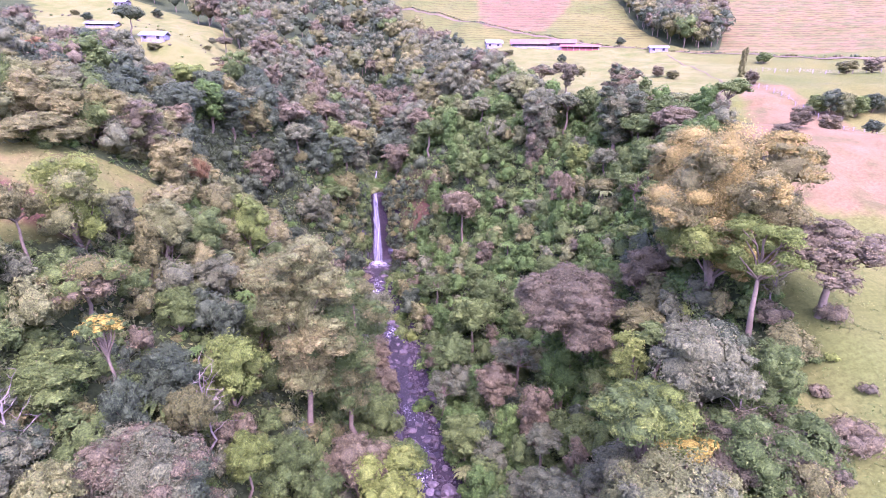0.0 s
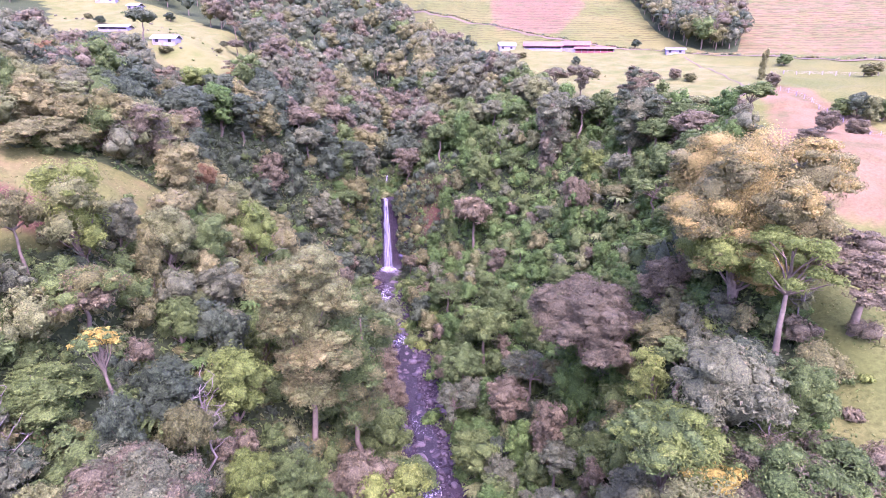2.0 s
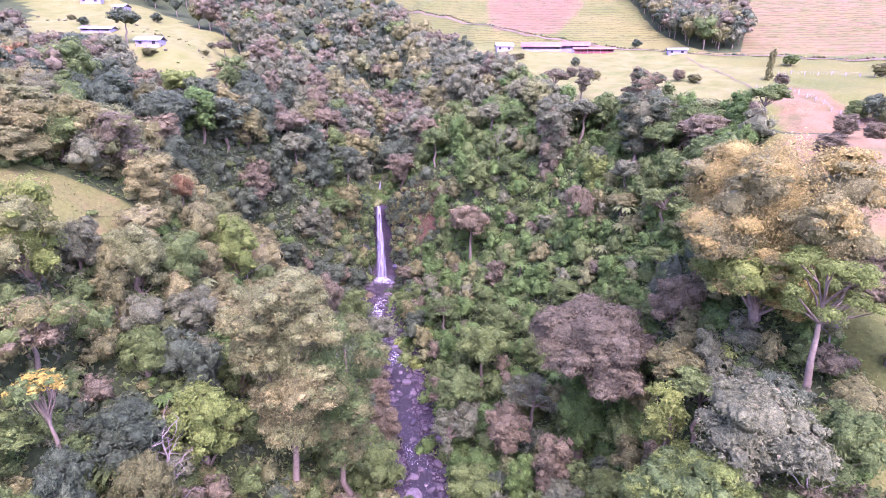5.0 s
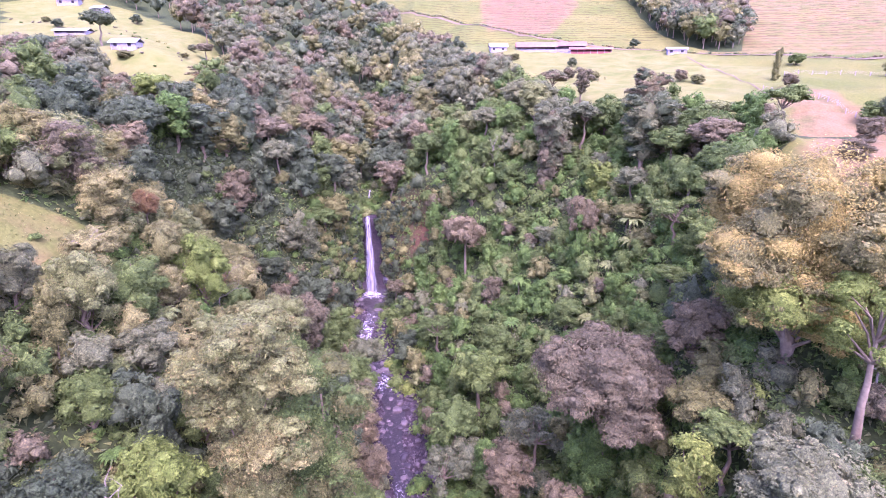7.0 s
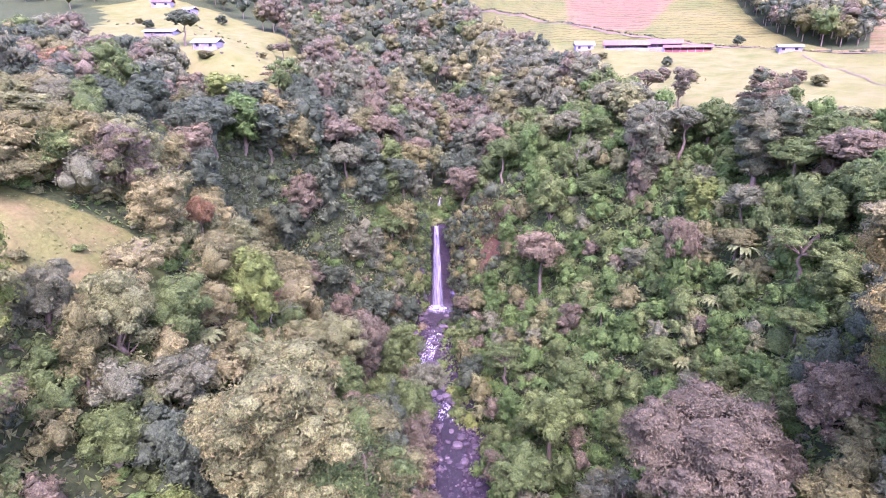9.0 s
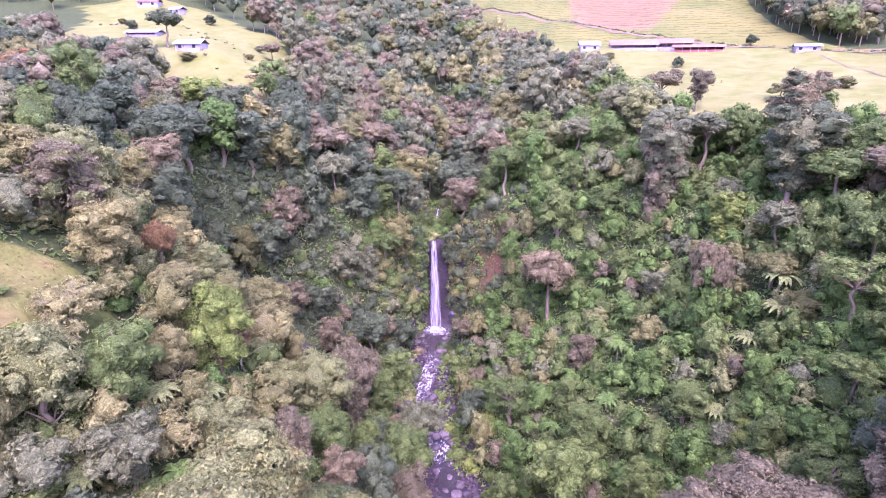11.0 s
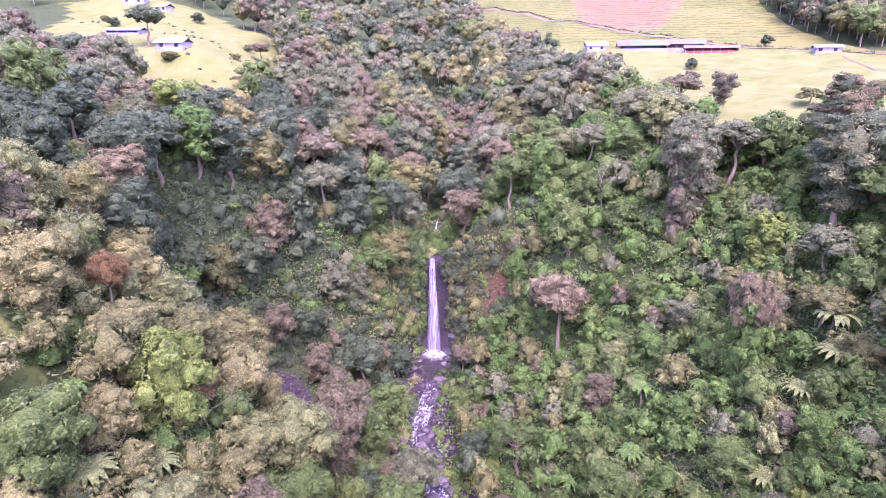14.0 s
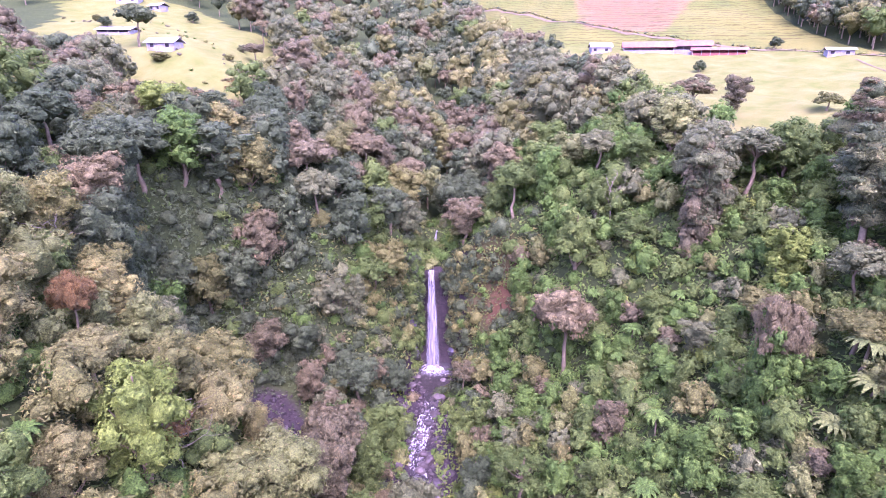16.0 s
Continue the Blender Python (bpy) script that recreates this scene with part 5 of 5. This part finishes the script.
def build_boulders():
    rng = np.random.RandomState(77)
    for x, y, r in ((-11.6, 70.5, 1.3), (-10.6, 67.2, 1.0), (-7.8, 64.0, 1.5), (-6.6, 62.0, 1.25), (-9.6, 63.0, 1.1), (-11.8, 66.0, 0.9), (-5.0, 66.5, 0.8), (-1.4, 50.5, 1.6), (-0.6, 54.0, 1.2), (-18.8, 105.8, 1.0), (-12.4, 68.6, 0.8)):
        boulder(x, y, r, "in the rocky stream", ROCKS[int(rng.randint(7))])
    n = 0
    while n < 283:
        y = rng.uniform(38, 146) if n < 262 else rng.uniform(107, 124)
        if n < 262:
            cx, hw, _ = (float(v) for v in stream(y))
            fx, fw, _ = (float(v) for v in flow(y))
            x = cx + hw * rng.uniform(-1.12, 1.12)
            wet = abs(x - fx) < fw * 0.85
            if wet and rng.rand() < 0.3:
                continue
            r = min(1.3, 0.34 + 0.7 * rng.rand() ** 1.8 + (0.3 if rng.rand() < 0.12 else 0))
            boulder(x, y, r, "in the rocky stream" if wet else "on the stony bank", ROCKS[int(rng.randint(7))])
        else:
            x = -44 - (y - 107) * 0.62 + rng.normal(0, 2.6)
            boulder(x, y, 0.25 + 0.4 * rng.rand() ** 2, "on the dry side channel", ROCKS[int(rng.randint(7))])
        n += 1
    s = Soup()
    for k in range(3000):
        y = rng.uniform(48, 148)
        cx, hw, z = (float(v) for v in stream(y))
        x = cx + hw * rng.uniform(-1.15, 1.15)
        if k > 2600:
            y = rng.uniform(106, 125)
            x = -44 - (y - 107) * 0.62 + rng.normal(0, 3.0)
        r = 0.12 + 0.28 * rng.rand() ** 2
        v = BALL_V * r * rng.uniform(0.7, 1.3, 3) * [1, 1, 0.7] * (1 + 0.15 * rng.normal(0, 1, (12, 1)))
        s.add(v + [x, y, float(level(x, y)) + r * 0.25], BALL_F)
    tagged(new("gravel", s.mesh("gravel", [COBBLE])), label="mauve-brown cobbles and gravel along the stream", category="gravel", kind="stuff")
    # ledges of dark wet rock round the fall
    for x, y, z, r in ((-31.9, 149.2, 8, 1.6), (-32.2, 149.6, 14, 1.7), (-31.9, 150.4, 20, 1.6), (-31.4, 151, 25, 1.4), (-22.4, 150.2, 9, 1.6), (-22.0, 150.6, 15, 1.7), (-22.6, 151, 21, 1.6), (-23.6, 151.4, 26, 1.4), (-18.4, 148.6, 12, 1.8), (-17.6, 149.4, 19, 1.8)):
        ob = new("rock_ledge", CLIFF_ROCKS[int(rng.randint(4))])
        ob.matrix_basis = Matrix.LocRotScale((x, y, z), Euler((rng.normal(0, 0.3), rng.normal(0, 0.3), rng.rand() * 6.28)), (r, r, r * 1.3))
        tagged(ob, label="dark wet rock ledge beside the waterfall", category="rock", group="rock ledges round the fall")


build_boulders()


# ---------------------------------------------------------------- track, fences, hedges
TRACK = [(-130, 600), (-97, 521), (-60, 459), (-20, 392), (7, 345), (32, 318), (55, 303), (76, 283), (98, 262), (114, 252), (124, 238), (144, 226), (162, 212), (230, 192), (330, 178)]


def along(points, step):
    p = np.array(points, float)
    d = np.r_[0, np.cumsum(np.linalg.norm(np.diff(p, axis=0), axis=1))]
    t = np.arange(0, d[-1], step)
    c = np.stack([np.interp(t, d, p[:, 0]), np.interp(t, d, p[:, 1])], 1)
    for _ in range(6):
        c[1:-1] = (c[:-2] + 2 * c[1:-1] + c[2:]) / 4
    g = np.gradient(c, axis=0)
    g /= np.linalg.norm(g, axis=1)[:, None]
    return c, np.stack([-g[:, 1], g[:, 0]], 1)


def ribbon(name, points, half, lift, mat, label, category):
    c, n = along(points, 3.0)
    s = np.array([-1.0, -0.4, 0.4, 1.0])
    P = c[:, None] + n[:, None] * (s * half)[None, :, None]
    Z = level(P[..., 0], P[..., 1]) + lift + 0.08 * (np.abs(s)[None] < 0.9)
    idx = np.arange(P[..., 0].size).reshape(P.shape[:2])
    q = np.stack([idx[:-1, :-1], idx[:-1, 1:], idx[1:, 1:], idx[1:, :-1]], -1).reshape(-1, 4)
    me = mesh_quads(name, np.concatenate([P, Z[..., None]], -1).reshape(-1, 3), q, [mat], smooth=True)
    tagged(new(name, me), label=label, category=category, kind="structure")


ribbon("track", TRACK, 1.2, 0.25, DIRT, "pale dirt farm track along the hillside", "track")
ribbon("path", [(92, 252), (91, 225), (89, 195), (87, 172), (80, 158), (70, 150)], 0.4, 0.12, DIRT, "worn pale footpath across the pasture", "path")


def hedge(points, off, name, label, size, kinds, seed, step=2.2):
    rng = np.random.RandomState(seed)
    c, n = along(points, step)
    s = Soup()
    for p, nn in zip(c, n):
        if rng.rand() < 0.12:
            continue
        x, y = p + nn * (off + rng.normal(0, 0.4))
        r = size * (0.6 + 0.7 * rng.rand())
        foliage(s, rng, [(x, y, float(level(x, y)) + r * 0.3, r * 1.2, r * 1.2, r * 0.8)], 0.5, 0.4, int(rng.randint(len(kinds))), hearts=len(kinds))
    tagged(new(name, s.mesh(name, [LEAF[k][i] for i in (0, 1) for k in kinds], True)), label=label, category="hedge", kind="stuff")


hedge(TRACK, 2.9, "track_hedge", "dark scrub along the bank of the track", 0.8, ["dark", "mauve", "olive"], 3, 1.7)
hedge([(-90, 172), (-104, 182), (-118, 200), (-128, 225), (-150, 240), (-170, 250)], 0, "hilltop_scrub", "low mauve and olive tufts on the hilltop pasture", 0.6, ["plum", "olive", "green"], 12, 4.5)
hedge([(-96, 190), (-112, 212), (-150, 222), (-190, 235)], 0, "hilltop_scrub", "low mauve and olive tufts on the hilltop pasture", 0.55, ["plum", "olive", "green"], 14, 6.0)
hedge([(24, 168), (40, 200), (52, 215)], 0, "field_scrub", "low olive tufts in the bright field", 0.35, ["olive", "green"], 6, 5.0)


def fence(points, gap, label):
    t = thing("fence", label, "fence")
    c, n = along(points, gap)
    bm = bmesh.new()
    box(bm, -0.09, 0.09, -0.09, 0.09, -0.4, 1.35)
    bmesh.ops.bevel(bm, geom=bm.edges[:], offset=0.02, segments=1, affect="EDGES")
    me = bm_mesh("post", bm, WOOD)
    tops = []
    for k, (x, y) in enumerate(c):
        z = float(level(x, y))
        part("post", me, t, m=pose(x, y, z, 3 * math.sin(k * 7), 4 * math.sin(k * 5), 20 * k))
        tops.append((x, y, z))
    for h in (0.5, 0.85, 1.2):
        s = Soup()
        tube(s, [(x, y, z + h) for x, y, z in tops], [0.012] * len(tops), 4)
        part("wire", s.mesh("wire", [WOOD]), t)


fence([(88, 176), (94, 158), (97, 140), (99, 122), (103, 112)], 3.2, "grey wooden post fence along the dry ridge")
fence([(104, 196), (118, 193), (134, 187), (150, 181)], 4.0, "grey wooden post fence between two pastures")


# ---------------------------------------------------------------- farm buildings
def gable(name, label, x, y, turn, length, width, wall_h, roof, wall, bays=5, lean=False, closed=False):
    """An open-fronted farm shed with a sheet roof."""
    z = min(float(level(x + dx, y + dy)) for dx in (-length / 2.5, length / 2.5) for dy in (-width / 2.5, width / 2.5)) + 0.05
    t = thing(name, label, name.replace("_", " "), m=pose(x, y, z, 0, 0, turn))
    l, w = length / 2, width / 2
    for nm, args in (("back_wall", (-l, l, w - 0.15, w, -1.2, wall_h)), ("side_wall", (-l, -l + 0.15, -w, w - 0.152, -1.2, wall_h)), ("side_wall", (l - 0.15, l, -w, w - 0.152, -1.2, wall_h)), ("front_wall", (-l + 0.152, l - 0.152, -w, -w + 0.15, -1.2, wall_h * (1.0 if closed else 0.45))), ("floor", (-l + 0.16, l - 0.16, -w + 0.16, w - 0.16, -0.6, 0.06))):
        bm = bmesh.new()
        box(bm, *args)
        part(nm, bm_mesh(nm, bm, DARK_OPEN if nm == "floor" else wall), t)
    if closed:
        for nm, px, ww, z0, z1 in [("door", -l * 0.15, 0.9, 0.0, 2.0), ("window", -l * 0.62, 1.1, 1.0, 2.0), ("window", l * 0.5, 1.1, 1.0, 2.0)]:
            bm = bmesh.new()
            box(bm, px - ww / 2, px + ww / 2, -w - 0.04, -w + 0.05, z0, z1)
            part(nm, bm_mesh(nm, bm, WOOD if nm == "door" else DARK_OPEN), t)
    for k in range(bays + 1):
        px = -l + 0.25 + (2 * l - 0.5) * k / bays
        bm = bmesh.new()
        box(bm, px - 0.09, px + 0.09, -w - 0.2, -w - 0.02, -0.8, wall_h)
        part("post", bm_mesh("post", bm, WOOD), t)
    rise = w * (0.28 if lean else 0.5)
    for side in (-1, 1):
        bm = bmesh.new()
        o = 0.6
        a = [(-l - o, side * (w + o), wall_h - 0.25), (l + o, side * (w + o), wall_h - 0.25), (l + o, 0.0, wall_h + rise), (-l - o, 0.0, wall_h + rise)]
        vs = [bm.verts.new(p) for p in a] + [bm.verts.new((p[0], p[1], p[2] + 0.09)) for p in a]
        for f in ((0, 1, 2, 3), (7, 6, 5, 4), (0, 4, 5, 1), (1, 5, 6, 2), (2, 6, 7, 3), (3, 7, 4, 0)):
            bm.faces.new([vs[i] for i in f])
        bmesh.ops.recalc_face_normals(bm, faces=bm.faces[:])
        part("roof", bm_mesh("roof", bm, roof), t)
    return t


gable("farmhouse", "small farmhouse with a pale lilac sheet roof", 13.5, 288, 6, 8, 6, 2.7, ROOF_GREY, WALL_WHITE, 2, closed=True)
gable("cattle_shed", "long cattle shed with a faded red sheet roof", 32, 287, -3, 19, 8, 2.4, ROOF_RED, WALL_WHITE, 6)
gable("milking_shed", "white-walled milking shed with a red roof", 49, 289, -6, 14, 7, 3.0, ROOF_RED, WALL_WHITE, 4)
gable("barn", "long low barn with red roof and red walls", 57, 280, -10, 19, 6, 2.2, ROOF_RED, WALL_RED, 6, True)
gable("store_shed", "small white store shed beside the track", 91, 262.5, -8, 8, 4.5, 2.5, ROOF_GREY, WALL_WHITE, 2, True, True)
gable("hill_cottage", "white cottage with blue-white sheet roof on the hilltop", -115, 191, 2, 8.5, 4.5, 2.4, ROOF_BLUE, WALL_WHITE, 3, closed=True)
gable("greenhouse", "low white sheet-covered greenhouse on the hilltop", -148, 213, 10, 11, 6, 1.6, ROOF_GREY, WALL_WHITE, 3, True)
gable("hill_house", "white hill house with a faded red roof", -186, 268, 15, 9, 5, 2.6, ROOF_RED, WALL_WHITE, 3, closed=True)
gable("hill_house", "small white hill house with a grey roof", -168, 262, -10, 6, 4, 2.4, ROOF_GREY, WALL_WHITE, 2, closed=True)


# ---------------------------------------------------------------- trees and bushes of the pastures
IN_FIELD = "alone in the bright field"
for sty, knd, tx, ty, th, tr in (
    ("round", "dark", 43, 246, 4.6, 1.9), ("mound", "olive", 45, 211, 3.6, 2.2), ("round", "mauve", 15, 239, 6.5, 2.4),
    ("mound", "olive", 20, 262, 3.4, 2.2), ("round", "dark", 79, 287, 5.0, 2.2), ("mound", "mauve", 37, 217, 4.2, 2.4), ("column", "olive", 98.5, 191, 10, 1.3), ("mound", "green", 118.5, 217, 5.0, 2.9),
    ("mound", "olive", 132, 186, 5.0, 3.0), ("mound", "mauve", 139, 184, 5.4, 3.0), ("round", "mauve", 94, 173, 5.0, 2.2), ("mound", "mauve", 71, 197, 4.4, 2.0),
    ("mound", "olive", 75, 193, 3.4, 2.2), ("round", "mauve", 86, 115.5, 4.6, 2.2), ("round", "dark", 97, 117, 3.8, 1.9), ("round", "mauve", 74, 107, 5.0, 2.2),
    ("round", "olive", 68, 88, 4.0, 2.0), ("round", "mauve", 66, 97, 4.0, 2.6),
):
    sty = "mound" if th < 6 else sty
    tree(sty, knd, tx, ty, th, tr, IN_FIELD if ty > 125 else "on the dry pasture slope", seed=int(tx) % 3)
for k in range(15):
    tree("mound", ("green", "dark", "sage", "green", "vine")[k % 5], 97 + 2.9 * k + 1.5 * math.sin(k * 3), 138 + 0.6 * k + 2.6 * math.cos(k * 5), 6.4 + 1.6 * math.sin(k), 2.8 + 0.7 * math.sin(k * 2), "in a hedge across the pasture", seed=k % 3, group="hedge trees across the pasture")
for sty, knd, tx, ty, th, tr in (("round", "mauve", -95, 205, 7, 3.0), ("loose", "mauve", -108, 236, 9, 3.2), ("round", "olive", -112, 184, 3.0, 2.4), ("round", "olive", -98, 196, 2.4, 1.4), ("loose", "mauve", -84, 176, 6, 3.2), ("loose", "rust", -80, 170, 6, 3.0), ("round", "dark", -160, 222, 4, 2.0), ("round", "olive", -172, 232, 3, 1.6), ("round", "grey", -104, 214, 3, 1.5), ("round", "dark", -145, 250, 5, 2.2)):
    sty = "mound" if th < 6 else sty
    tree(sty, knd, tx, ty, th, tr, "on the hilltop pasture", seed=int(-tx) % 3)


def bush(x, y, r, kind, label):
    rng = np.random.RandomState(int(abs(x * 41 + y * 77)))
    s = Soup()
    foliage(s, rng, [(r * 0.5 * math.cos(a), r * 0.5 * math.sin(a), r * 0.45, r * 0.6, r * 0.6, r * 0.55) for a in (0.3, 1.6, 2.9, 4.2, 5.4)], 0.28, 0.5)
    ob = new("bush", s.mesh("bush", list(LEAF[kind]), True))
    ob.location = (x, y, float(level(x, y)) - 0.05)
    tagged(ob, label=label, category="bush", group="bushes of the pastures")


for bx, by, br, bk, bl in ((51.5, 51, 2.2, "mauve", "mauve leafless-looking bush on the grass slope"), (46.5, 46, 1.4, "green", "round green bush at the pasture edge"), (48.5, 45, 0.9, "lime", "small pale green bush on the grass"), (50, 40, 1.1, "mauve", "small mauve bush on the grass slope"), (54, 38, 1.2, "grey", "low grey-green bush on the grass slope"), (44.5, 33.5, 3.0, "mauve", "wide mauve bush at the pasture edge"), (49, 30, 1.8, "grey", "low grey-green bush on the grass slope"), (45, 41, 1.3, "mauve", "small mauve bush on the grass slope"), (-57, 60, 1.1, "olive", "low olive bush on the open grass slope"), (-55, 66, 0.9, "green", "low green bush on the open grass slope"), (-60, 57, 1.3, "mauve", "low mauve bush on the open grass slope"), (-52, 64, 0.8, "lime", "small pale green bush on the grass"), (-63, 49, 1.0, "olive", "low olive bush beside bare earth"), (27, 173, 1.0, "mauve", "low brown bush in the bright field")):
    bush(bx, by, br, bk, bl)

for tx, ty, th, tr, tl, ts in ((-49.2, 66, 6.5, 2.2, "bare pale tree on the open grass slope", 3), (-21, 185, 16, 2.0, "tall bare dead tree in the upstream ravine", 4), (-44, 24, 12, 2.5, "bare pale tree among the gorge forest", 6), (-31, 37, 13, 2.0, "bare pale tree among the gorge forest", 8), (-62, 93, 9, 3.0, "bare pale tree on the wooded ridge", 9), (33, 37, 10, 3.0, "bare pale tree at the pasture edge", 12), (50, 140, 7, 1.6, "bare leaning tree at the field edge", 13), (-40, 83, 9, 3, "bare pale tree on the wooded ridge", 15), (45, 56, 9, 2.0, "bare pale tree at the pasture edge", 17), (7, 142, 12, 1.5, "tall bare dead tree on the gorge rim", 18), (-33, 41, 12, 2.5, "bare pale tree among the gorge forest", 19)):
    bare_tree(tx, ty, th, tr, tl, seed=ts)


def grass_tufts():
    """Tussocks and weeds of the near pastures."""
    rng = np.random.RandomState(61)
    s = Soup()
    order = ["olive", "green", "peach", "sage"]
    for poly, n, x0, x1, y0, y1 in ((PASTURE_LEFT, 4000, -84, -46, 40, 76), (PASTURE_RIGHT, 7000, 36, 62, 15, 70)):
        x, y = rng.uniform(x0, x1, n), rng.uniform(y0, y1, n)
        patch = waves(x, y, 71, 5.0) + 0.5 * waves(x, y, 72, 1.7)
        ok = inside(x, y, poly) & (patch > (-0.1 if x0 < 0 else 0.35))
        x, y, patch = x[ok], y[ok], patch[ok]
        kind = np.where(patch > 0.7, 1, np.where(rng.rand(len(x)) < (0.45 if x0 < 0 else 0.2), 2, np.where(rng.rand(len(x)) < 0.5, 0, 3)))
        p = np.stack([x, y, level(x, y) + 0.12], 1)
        nrm = np.tile([0.0, 0.0, 0.35], (len(x), 1)) + rng.normal(0, 0.6, (len(x), 3))
        for k in range(4):
            m = kind == k
            s.add(*leaf_sprays(rng, p[m], nrm[m], 0.2), k)
    tagged(new("grass_tussocks", s.mesh("grass_tussocks", [LEAF[k][1] for k in order])), label="rough tussocks and weeds on the steep pastures", category="grass", kind="stuff")


grass_tufts()
